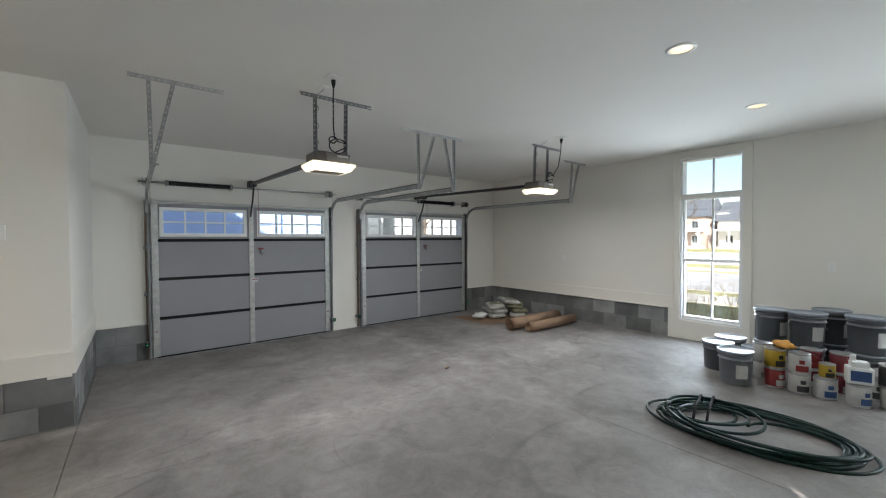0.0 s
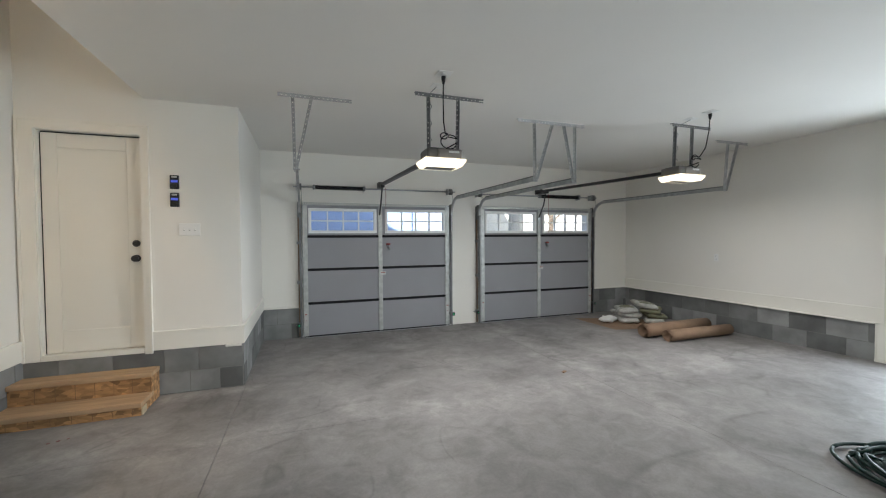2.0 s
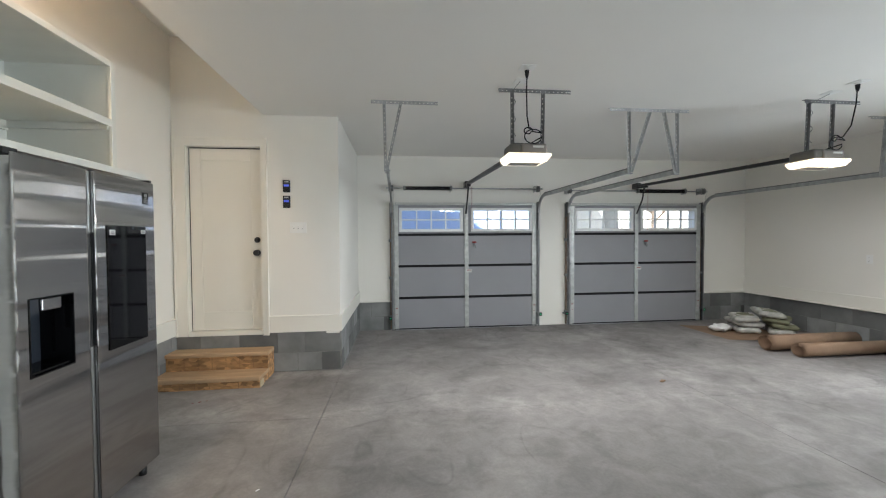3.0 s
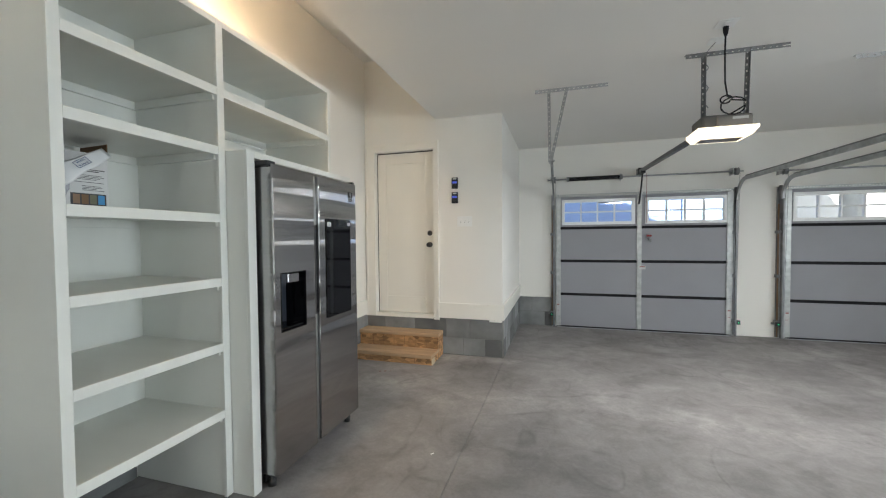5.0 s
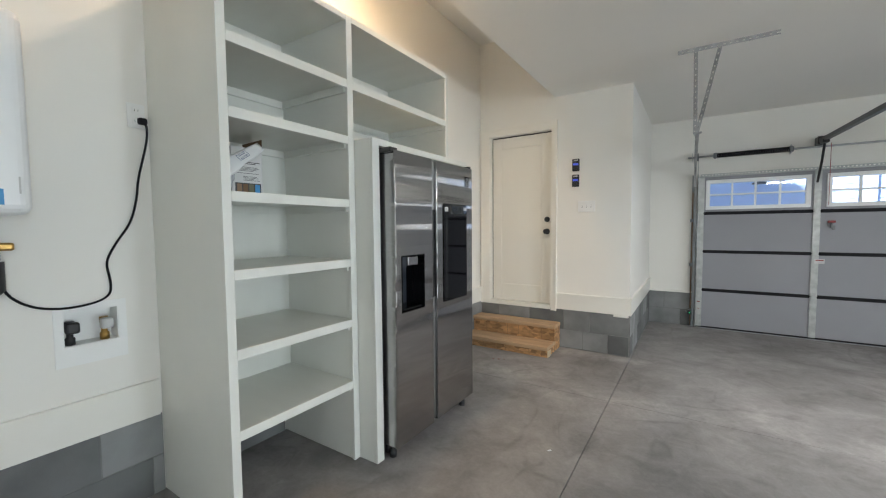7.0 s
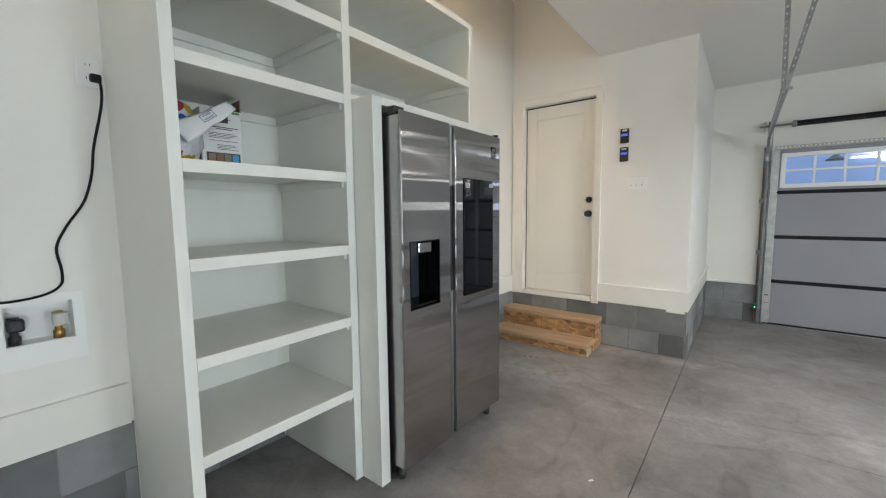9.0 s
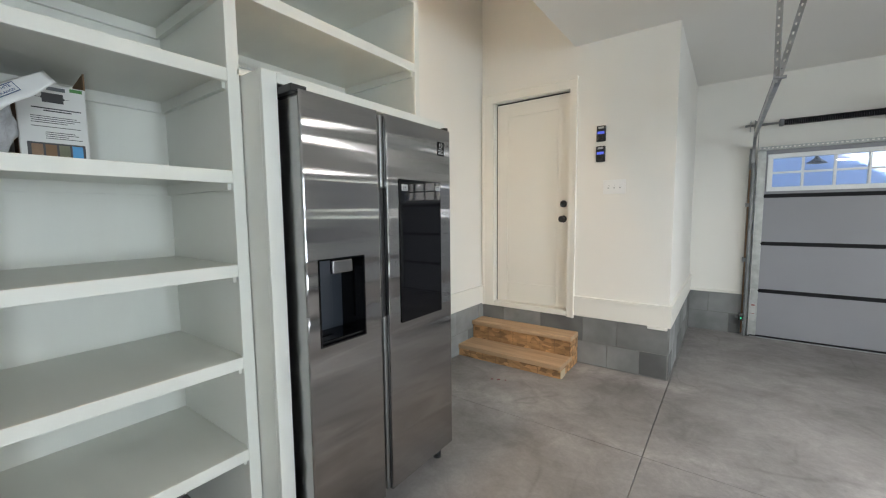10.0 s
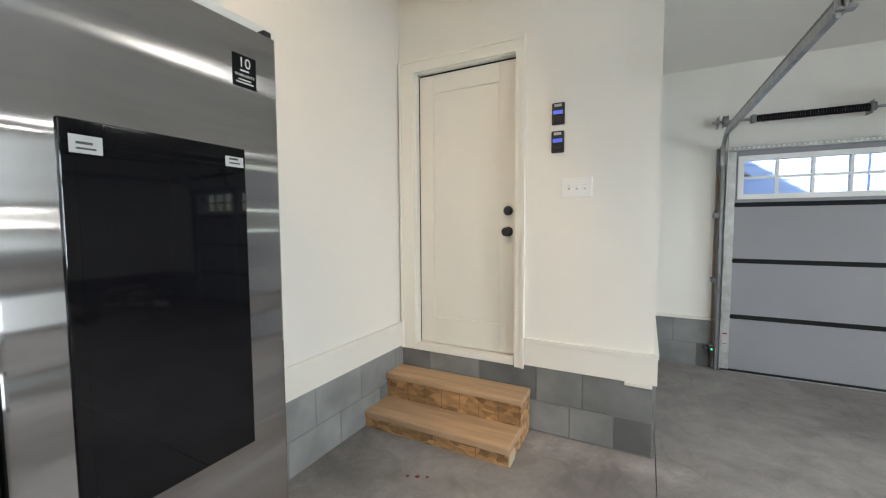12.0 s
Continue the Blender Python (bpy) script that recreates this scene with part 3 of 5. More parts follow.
# ---- overhead doors ----
def overhead_door(x0, x1, name, handle_x):
    """A four-section steel door with two window inserts; x0..x1 across the outer stiles."""
    y0, y1 = YD - 0.075, YD - 0.03
    z = [-0.075, 0.44, 0.955, 1.462, 1.945]
    mid = (x0 + x1) / 2
    d = thing(name, "closed grey steel sectional overhead door with window inserts", "garage door", kind="structure")
    for i in range(3):
        for a, b in ((x0 + 0.01, mid), (mid, x1 - 0.01)):
            part("panel", boxes((a + 0.001, y0 + 0.012, z[i] + 0.016, b - 0.001, y1, z[i + 1] - 0.016), bevel=0.003), STEELD, d)
        part("section_joint", boxes((x0 + 0.01, y0 + 0.004, z[i + 1] - 0.020, x1 - 0.01, y1 - 0.004, z[i + 1] + 0.020), bevel=0.004), RUBBER, d, "dark joint strip")
    part("section_joint", boxes((x0 + 0.01, y0 + 0.012, z[0] - 0.012, x1 - 0.01, y1 - 0.004, z[0] + 0.016), (x0 + 0.01, y0 - 0.004, z[0] + 0.006, x1 - 0.01, y0 + 0.012, z[0] + 0.022)), RUBBER, d, "black bottom seal")
    part("bottom_rail", boxes((x0 + 0.02, y0 - 0.006, z[0] - 0.006, x1 - 0.02, y0 + 0.012, z[0] + 0.006)), GALV, d)
    for a, b in ((x0 + 0.01, mid), (mid, x1 - 0.01)):
        wa, wb, za, zb = a + 0.125, b - 0.10, 1.555, 1.852
        part("panel", boxes((a + 0.001, y0 + 0.012, 1.482, b - 0.001, y1, za - 0.03), (a + 0.001, y0 + 0.012, zb + 0.03, b - 0.001, y1, z[4]), (a + 0.001, y0 + 0.012, za - 0.03, wa - 0.03, y1, zb + 0.03), (wb + 0.03, y0 + 0.012, za - 0.03, b - 0.001, y1, zb + 0.03)), STEELD, d)
        w = part("window_insert", boxes((wa - 0.045, y0, za - 0.045, wb + 0.045, y1 + 0.02, za), (wa - 0.045, y0, zb, wb + 0.045, y1 + 0.02, zb + 0.045), (wa - 0.045, y0, za, wa, y1 + 0.02, zb), (wb, y0, za, wb + 0.045, y1 + 0.02, zb), bevel=0.004), VINYL, d, "white window insert frame")
        for k in (1, 2, 3):
            xm = wa + (wb - wa) * k / 4
            part("muntin", boxes((xm - 0.010, y0 + 0.01, za, xm + 0.010, y1 + 0.01, zb)), VINYL, w)
        part("muntin", boxes((wa, y0 + 0.012, (za + zb) / 2 - 0.010, wb, y1 + 0.008, (za + zb) / 2 + 0.010)), VINYL, w)
        part("pane", boxes((wa, y1 - 0.012, za, wb, y1 - 0.008, zb)), GLASS, w).visible_shadow = False
    for a, b in ((x0, x0 + 0.075), (mid - 0.033, mid + 0.033), (x1 - 0.075, x1)):
        for i in range(4):
            part("stile", boxes((a, y0 - 0.004, z[i] + 0.004, b, y0 + 0.014, z[i + 1] - 0.004), bevel=0.003), GALVP, d, "pale galvanised stile")
            if 0 < i:
                part("hinge", boxes((a + 0.008, y0 - 0.012, z[i] - 0.045, b - 0.008, y0 - 0.003, z[i] + 0.045), ((a + b) / 2 - 0.018, y0 - 0.022, z[i] - 0.01, (a + b) / 2 + 0.018, y0 - 0.010, z[i] + 0.014), bevel=0.002), GALVP, d)
    sa, sb, sz = x0 + 0.02, x1 - 0.02, z[4] - 0.005
    strut = boxes((sa, y0 - 0.035, sz, sb, y0 + 0.012, sz + 0.005), (sa, y0 - 0.035, sz + 0.005, sb, y0 - 0.032, sz + 0.013), (sa, y0 - 0.035, sz + 0.027, sb, y0 - 0.032, sz + 0.036))
    holes = int((sb - sa) / 0.034)
    for i in range(holes):
        xh = sa + (sb - sa) * (i + 0.5) / holes
        box(strut, xh - 0.009, y0 - 0.035, sz + 0.013, xh + 0.009, y0 - 0.032, sz + 0.027)
    part("top_strut", strut, GALVP, d, "perforated top strut")
    tag = part("label", boxes((mid - 0.005, y0 - 0.0065, 0.955 - 0.115, mid + 0.085, y0 - 0.0042, 0.955 - 0.060)), LABEL, d, "small white tag with red print")
    part("print", boxes((mid + 0.005, y0 - 0.0080, 0.955 - 0.082, mid + 0.075, y0 - 0.0066, 0.955 - 0.070)), RED, tag)
    part("jamb_edge", boxes((x0 - 0.062, y1 - 0.012, floor_z(YD) + 0.02, x0 - 0.046, YD - 0.001, 1.75), (x1 + 0.046, y1 - 0.012, floor_z(YD) + 0.02, x1 + 0.062, YD - 0.001, 1.75)), CARTON, d, "raw brown jamb edge")
    part("release_handle", boxes((handle_x - 0.038, y0 - 0.040, 1.322, handle_x + 0.030, y0 - 0.028, 1.348), bevel=0.004), RED, d, "red pull handle")
    hb = boxes((handle_x - 0.03, y0 - 0.006, 1.31, handle_x + 0.025, y0 + 0.013, 1.345), (handle_x - 0.006, y0 - 0.03, 1.27, handle_x + 0.012, y0 + 0.013, 1.33), (handle_x + 0.005, y0 - 0.03, 1.24, handle_x + 0.03, y0 - 0.018, 1.29), bevel=0.003)
    part("inside_lock", hb, GALVD, d)
    for a in (x0 + 0.018, x1 - 0.06):
        lb = part("label", boxes((a, y0 - 0.0065, 0.10, a + 0.042, y0 - 0.0042, 0.29)), LABEL, d, "white warning label with red heading")
        part("print", boxes((a + 0.004, y0 - 0.0085, 0.27, a + 0.038, y0 - 0.0066, 0.283), (a + 0.006, y0 - 0.0085, 0.18, a + 0.036, y0 - 0.0066, 0.185)), RED, lb)
    return d


overhead_door(0.62, 2.985, "door_2", 1.93)
overhead_door(3.575, 5.965, "door_3", 4.93)


def door_track(xd, xe, side, ye=5.1):
    """Upright and curved horizontal track; side is +1 where the door lies towards +x."""
    t = thing("door_track", "galvanised curved overhead door track with brackets", "door track", group="overhead door tracks")
    xo = xd - side * 0.035
    z1 = 2.085
    bm = boxes((xo - 0.004, YD - 0.115, floor_z(YD) + 0.01, xo + 0.004, YD - 0.055, 1.82), (min(xo, xo + side * 0.02), YD - 0.12, floor_z(YD) + 0.01, max(xo, xo + side * 0.02), YD - 0.114, 1.82))
    part("upright", bm, GALVD, t)
    part("angle", boxes((xo - 0.03, YD - 0.03, floor_z(YD) + 0.01, xo + 0.004, YD - 0.002, 1.98), (xo - 0.006, YD - 0.09, 1.55, xo - 0.001, YD - 0.002, 2.0)), GALVD, t)
    R = 0.27
    arc = [(xo, YD - 0.09 - R * (1 - math.cos(a)), z1 - R + R * math.sin(a)) for a in [i * math.pi / 16 for i in range(9)]]
    pts = arc + [(xo + (xe - xo) * 0.35, YD - 0.09 - R - 0.7, z1), (xe, ye, z1)]
    bm = bmesh.new()
    for a, b in zip(pts, pts[1:]):
        beam(bm, a, b, 0.026, 0.046, ref=(0, 0.7, 0.7) if a[2] < z1 - 0.02 else (0, 0, 1))
    part("curve", bm, GALV, t)
    part("run", boxes((xe - 0.03, ye - 0.02, z1 - 0.03, xe + 0.03, ye + 0.02, z1 - 0.02), bevel=0.001), GALV, t)
    bm = bmesh.new()
    beam(bm, (xo + (xe - xo) * 0.35, YD - 0.09 - R - 0.7, z1 + 0.028), (xe, ye, z1 + 0.028), 0.028, 0.014)
    beam(bm, (xo, YD - 0.09 - R, z1 + 0.028), (xo + (xe - xo) * 0.35, YD - 0.09 - R - 0.7, z1 + 0.028), 0.028, 0.014)
    part("stiffener", bm, GALVD, t)
    for zz in (0.12, 0.75, 1.35):
        part("bracket", boxes((xo - 0.045, YD - 0.09, zz, xo - 0.004, YD - 0.002, zz + 0.04), bevel=0.002), GALVD, t)
    return t


for xd, xe, s in ((0.62, 0.60, 1), (2.985, 3.12, -1), (3.575, 3.65, 1), (5.965, 6.17, -1)):
    door_track(xd, xe, s)


def perforated(bm, a, b, w=0.027, holes=0.045):
    """A slotted steel angle: two rails with rungs, so that the slots go through."""
    a, b = Vector(a), Vector(b)
    d = b - a
    L = d.length
    d.normalize()
    side = Vector((1, 0, 0)) if abs(d.x) < 0.85 else Vector((0, 0, 1))
    side = (side - d * side.dot(d)).normalized()
    nrm = d.cross(side)
    for s in (-1, 1):
        beam(bm, a + side * s * w * 0.325, b + side * s * w * 0.325, w * 0.35, 0.003, ref=nrm)
    k = int(L / holes)
    for i in range(k + 1):
        p = a + d * (L * i / max(1, k))
        beam(bm, p - side * w * 0.25, p + side * w * 0.25, holes * 0.70, 0.003, ref=nrm)
    beam(bm, a + side * w * 0.5 + nrm * w * 0.4, b + side * w * 0.5 + nrm * w * 0.4, w * 0.9, 0.003, ref=side)
    return bm


def hanger(name, x0, x1, y, legs, mat=GALV):
    t = thing(name, "slotted galvanised steel angle bracket hung from the ceiling", "bracket", group="ceiling brackets")
    part("ceiling_angle", boxes((x0, y - 0.014, FULL - 0.004, x1, y + 0.016, FULL), (x0, y - 0.018, FULL - 0.014, x1, y - 0.014, FULL), (x0, y - 0.018, FULL - 0.034, x1, y - 0.014, FULL - 0.024), *[(x0 + q * 0.04, y - 0.018, FULL - 0.024, x0 + q * 0.04 + 0.026, y - 0.014, FULL - 0.014) for q in range(int((x1 - x0) / 0.04))]), mat, t)
    for xt, xb, zb in legs:
        part("leg", perforated(bmesh.new(), (xt, y, FULL - 0.006), (xb, y, zb)), mat, t)
    return t


hanger("track_hanger", 0.45, 1.10, 5.10, ((0.575, 0.585, 2.05), (0.74, 0.60, 2.08)), GALVM)
hanger("track_hanger", 2.90, 3.79, 5.10, ((3.11, 3.12, 2.07), (3.355, 3.14, 2.08), (3.50, 3.64, 2.08), (3.655, 3.66, 2.07)), GALVM)
hanger("track_hanger", 6.01, 6.61, 5.10, ((6.22, 6.16, 2.07), (6.42, 6.19, 2.06)), GALVM)
hanger("opener_hanger", 1.615, 2.29, 4.70, ((1.74, 1.74, 2.22), (2.03, 2.02, 2.22)), GALVD)
hanger("opener_hanger", 4.71, 5.33, 4.70, ((4.76, 4.74, 2.22), (5.03, 5.01, 2.22)), GALVD)


def spring_bar(x0, x1, s0, s1, z=2.21):
    y = YD - 0.09
    t = thing("torsion_spring", "steel torsion shaft with a dark wound spring", "spring", group="torsion springs")
    bm = bmesh.new()
    tube(bm, [(x0 - 0.1, y, z), (x1 + 0.08, y, z)], 0.012)
    part("shaft", bm, GALV, t)
    bm = bmesh.new()
    turns = 46
    pts = [(s0 + (s1 - s0) * i / (turns * 8), y + 0.026 * math.cos(i * math.pi / 4), z + 0.026 * math.sin(i * math.pi / 4)) for i in range(turns * 8 + 1)]
    tube(bm, pts, 0.0075, 5)
    part("spring", bm, RUBBER, t, "black wound spring")
    for x in (s0, s1):
        part("cone", boxes((x - 0.02, y - 0.035, z - 0.035, x + 0.02, y + 0.035, z + 0.035), bevel=0.012), GALVD, t)
    for x in (x0, x1):
        b = lathe(bmesh.new(), [(0.03, -0.02), (0.055, -0.018), (0.045, 0), (0.055, 0.018), (0.03, 0.02)], n=20)
        bmesh.ops.rotate(b, verts=b.verts[:], matrix=Euler((0, radians(90), 0)).to_matrix())
        bmesh.ops.translate(b, verts=b.verts[:], vec=(x, y, z))
        part("cable_drum", b, GALVD, t)
        part("end_bearing", boxes((x - 0.055, y - 0.04, z - 0.05, x - 0.049, YD - 0.001, z + 0.05)), GALV, t)
        bm = bmesh.new()
        tube(bm, [(x + 0.02, y - 0.05, z), (x + 0.02, y + 0.02, 0.0)], 0.0025, 5)
        part("cable", bm, GALVD, t)
    part("centre_bracket", boxes((s1 - 0.006, y - 0.03, z - 0.05, s1, YD - 0.001, z + 0.05)), GALV, t)
    return t


spring_bar(0.60, 3.01, 0.80, 1.55)
spring_bar(3.56, 5.99, 4.78, 5.65, 2.19)


def opener(cx, watts, door_x):
    y0, y1, z0 = 4.56, 4.84, 2.070
    t = thing("door_opener", "ceiling-hung dark garage door opener with a lit lens", "door opener", group="door openers")
    w = 0.38
    part("housing", boxes((cx - w / 2 + 0.035, y0 + 0.03, z0 + 0.055, cx + w / 2 - 0.03, y1, z0 + 0.165), bevel=0.022), OPENER, t)
    part("side_case", boxes((cx - 0.06, y0 + 0.015, z0 + 0.058, cx + w / 2 - 0.02, y0 + 0.2, z0 + 0.155), bevel=0.014), OPENER2, t, "silver-brown case panel")
    bm = bmesh.new()
    lo = [(cx - w / 2 + 0.025, y0 + 0.01), (cx + w / 2 - 0.025, y0 + 0.01), (cx + w / 2 - 0.025, y1 - 0.02), (cx - w / 2 + 0.025, y1 - 0.02)]
    hi = [(cx - w / 2, y0 - 0.02), (cx + w / 2 + 0.005, y0 - 0.02), (cx + w / 2 + 0.005, y1), (cx - w / 2, y1)]
    A, B, C = [bm.verts.new((*p, z0)) for p in lo], [bm.verts.new((*p, z0 + 0.042)) for p in hi], [bm.verts.new((*p, z0 + 0.062)) for p in hi]
    bm.faces.new(A[::-1]), bm.faces.new(C)
    for P, Q in ((A, B), (B, C)):
        for i in range(4):
            bm.faces.new((P[i], P[(i + 1) % 4], Q[(i + 1) % 4], Q[i]))
    part("light_lens", bm, LENS, t, "glowing warm-white lens")
    part("base_plate", boxes((cx - w / 2 + 0.05, y0 + 0.10, z0 - 0.004, cx + w / 2 - 0.05, y1 - 0.05, z0 - 0.001), bevel=0.001), OPENER2, t)
    part("name_plate", boxes((cx + 0.04, y0 + 0.012, z0 + 0.118, cx + 0.14, y0 + 0.0155, z0 + 0.136)), LABEL, t, "pale plate with small print")
    bm = bmesh.new()
    beam(bm, (cx, y1 - 0.02, z0 + 0.13), (door_x, YD - 0.12, 2.27), 0.045, 0.04)
    part("rail", bm, BLACK, t, "long black drive rail")
    part("header_bracket", boxes((door_x - 0.03, YD - 0.16, 2.23, door_x + 0.03, YD - 0.001, 2.32), bevel=0.003), BLACK, t)
    part("trolley", boxes((door_x - 0.03, YD - 0.36, 2.215, door_x + 0.03, YD - 0.24, 2.25), bevel=0.006), BLACK, t)
    bm = bmesh.new()
    tube(bm, [(door_x, YD - 0.30, 2.22), (door_x - 0.01, YD - 0.26, 2.02), (door_x - 0.01, YD - 0.11, 1.80)], 0.012)
    part("arm", bm, BLACK, t)
    bm = bmesh.new()
    tube(bm, [(door_x + 0.05, YD - 0.32, 2.21), (door_x + 0.05, YD - 0.32, 1.52)], 0.003, 5)
    part("release_cord", bm, RED, t)
    lamp = area("opener_light", (cx, (y0 + y1) / 2, z0 - 0.012), (cx, (y0 + y1) / 2 + 0.001, 0), 0.36, 0.30, watts, (0.99, 0.98, 0.96))
    # power cord with a loose coil on the housing
    cord = thing("power_cord", "black cord looped from ceiling outlet to opener", "cord")
    top = (cx - 0.12, 4.26, FULL - 0.02)
    pts = [top, (cx - 0.12, 4.27, 2.55), (cx - 0.10, 4.32, 2.38), (cx - 0.05, 4.42, 2.31)]
    for i in range(27):
        a = i * 2 * math.pi / 13
        ra = 0.034 if i < 14 else 0.080
        pts.append((cx - 0.03 + (0.0 if i < 14 else 0.06) + ra * math.cos(a), 4.49 + 0.0025 * i, (2.315 if i < 14 else 2.275) + ra * 0.75 * math.sin(a)))
    pts.append((cx + 0.02, y0 + 0.12, z0 + 0.16))
    part("wire", tube(bmesh.new(), pts, 0.0055, 6), RUBBER, cord)
    part("plug", lathe(bmesh.new(), [(0.008, -0.06), (0.016, -0.03), (0.018, 0.0)], top, 12), RUBBER, cord)
    wire = thing("bell_wire", "thin grey wire twisted round the bracket leg", "wire")
    pts = [(cx - 0.10, 4.50, FULL - 0.012), (cx - 0.14, 4.62, FULL - 0.05)] + [(cx - 0.11 + 0.02 * math.sin(i * 0.9), 4.67 + 0.02 * math.cos(i * 0.9), 2.66 - i * 0.022) for i in range(17)]
    part("strand", tube(bmesh.new(), pts, 0.0028, 5), GALVD, wire)
    for px, py, s, nm, lab in ((cx - 0.12, 4.25, 0.06, "ceiling_outlet", "square white ceiling outlet plate"), (cx - 0.09, 4.50, 0.055, "ceiling_cover_plate", "square white blank ceiling plate")):
        o = thing(nm, lab, "outlet")
        part("plate", boxes((px - s, py - s, FULL - 0.006, px + s, py + s, FULL), bevel=0.002), PLASTICW, o)
        part("insert", boxes((px - 0.018, py - 0.035, FULL - 0.010, px + 0.018, py + 0.035, FULL - 0.0055), bevel=0.001), PLASTICW, o)
    return t


opener(1.855, 8, 1.80)
opener(4.86, 6, 4.76)


def sensor(x, y, z, face):
    t = thing("safety_sensor", "small black photo sensor beside the door track", "sensor", group="door sensors")
    part("arm", boxes((x - 0.05, y, z - 0.01, x + 0.02, y + 0.06, z + 0.01), bevel=0.002), GALVD, t)
    part("eye", boxes((x - 0.025, y - 0.03, z - 0.028, x + 0.025, y + 0.012, z + 0.028), bevel=0.006), BLACK, t)
    part("indicator", boxes((x - 0.006, y - 0.0335, z - 0.006, x + 0.006, y - 0.0305, z + 0.006)), LEDG, t, "green light")


for sx in (0.56, 3.05, 3.51, 6.03):
    sensor(sx, YD - 0.075, 0.12, 1)


# ---- downlights ----
def downlight(x, y, z):
    t = thing("downlight", "round recessed ceiling light, lit warm white", "ceiling light", group="recessed lights")
    bm = bmesh.new()
    n = 32
    rings = [[bm.verts.new((x + r * math.cos(2 * math.pi * i / n), y + r * math.sin(2 * math.pi * i / n), z + h)) for i in range(n)] for r, h in ((0.068, -0.004), (0.072, -0.010), (0.092, -0.006), (0.095, 0.0))]
    for a, b in zip(rings, rings[1:]):
        for i in range(n):
            bm.faces.new((a[i], a[(i + 1) % n], b[(i + 1) % n], b[i])).smooth = True
    part("ring", bm, PLASTICW, t)
    part("lens", lathe(bmesh.new(), [(0.068, -0.003), (0.069, -0.001)], (x, y, z), 32), CANL, t, "glowing lens")


downlight(3.42, 2.38, FULL)
downlight(5.26, 2.40, FULL)
# added fitting, out of view, for the extra beam
downlight(1.5, 0.3, FULL)
downlight(-0.98, 3.1, HIGH)


# ---- built-in shelving ----
def shelving():
    xf, xb, y0, ym, y1, top = -1.01, XL + 0.002, 2.105, 2.82, 3.835, 2.465
    fz = floor_z(2.4)
    xk = -1.59
    s = thing("shelving_unit", "built-in white painted open shelves beside the refrigerator", "shelf")
    part("side_panel", boxes((xb, y0, fz, xf - 0.02, y0 + 0.025, top)), SHELFP, s)
    part("divider", boxes((xb, ym - 0.012, fz, xf - 0.02, ym + 0.012, top)), SHELFP, s)
    part("side_panel", boxes((xb, y1 - 0.025, 1.80, xf - 0.02, y1, top)), SHELFP, s)
    part("top", boxes((xb, y0 + 0.025, top - 0.02, xf - 0.02, ym - 0.012, top), (xb, ym + 0.012, top - 0.02, xf - 0.02, y1 - 0.025, top)), SHELFP, s)
    part("back_panel", boxes((xb, y0 + 0.025, 0.40, xk, ym - 0.012, top - 0.02), (xb, ym + 0.012, 1.81, xk, y1 - 0.025, top - 0.02)), SHELFP, s)
    for a, b in ((y0 - 0.003, y0 + 0.036), (ym - 0.021, ym + 0.021), (y1 - 0.034, y1 + 0.003)):
        lo = 1.80 if a > 3 else fz
        part("stile", boxes((xf - 0.02, a, lo, xf, b, top + 0.002), bevel=0.002), SHELFP, s)
    ya, yb, yc, yd = y0 + 0.036, ym - 0.021, ym + 0.021, y1 - 0.034
    for a, b in ((ya, yb), (yc, yd)):
        part("top_rail", boxes((xf - 0.02, a, top - 0.03, xf, b, top + 0.002), bevel=0.002), SHELFP, s)
    for z in (2.10, 1.795, 1.447, 1.115, 0.774, 0.42):
        for a, b, wide in ((ya, yb, True), (yc, yd, z > 2.0)):
            if not wide:
                continue
            sh = part("shelf_board", boxes((xk, a - 0.010, z - 0.004, xf - 0.02, b + 0.008, z + 0.018)), SHELFP, s)
            part("edge_strip", boxes((xf - 0.02, a, z - 0.024, xf - 0.001, b, z + 0.020), bevel=0.002), SHELFP, sh)
            part("cleat", boxes((xk, a, z - 0.046, xk + 0.018, b, z - 0.0045)), SHELFP, sh)
            for q, r in ((a - 0.010, a + 0.008), (b - 0.010, b + 0.008)):
                part("cleat", boxes((xk + 0.018, q, z - 0.046, xf - 0.022, r, z - 0.0045)), SHELFP, sh)
    sh = part("shelf_board", boxes((xk, yc - 0.008, 1.802, xf, yd + 0.01, 1.82)), SHELFP, s)
    part("cleat", boxes((xk, yc, 2.04, xk + 0.018, yd, 2.06)), SHELFP, sh)
    # housing round the refrigerator
    h = thing("fridge_surround", "white painted panel surround for the refrigerator", "cabinet")
    part("side_panel", boxes((xb, 2.846, floor_z(2.9), -0.897, 2.868, 1.80)), SHELFP, h)
    part("side_panel", boxes((xb, 3.86, floor_z(3.9), -0.897, 3.885, 1.762)), SHELFP, h)
    part("stile", boxes((-0.897, 2.846, floor_z(2.9), -0.878, 2.902, 1.80), bevel=0.002), SHELFP, h)
    part("header", boxes((-0.897, 2.902, 1.764, -0.878, 3.886, 1.80), bevel=0.002), SHELFP, h)
    part("top_board", boxes((-1.008, 2.868, 1.782, -0.897, 3.886, 1.80)), SHELFP, h)


shelving()


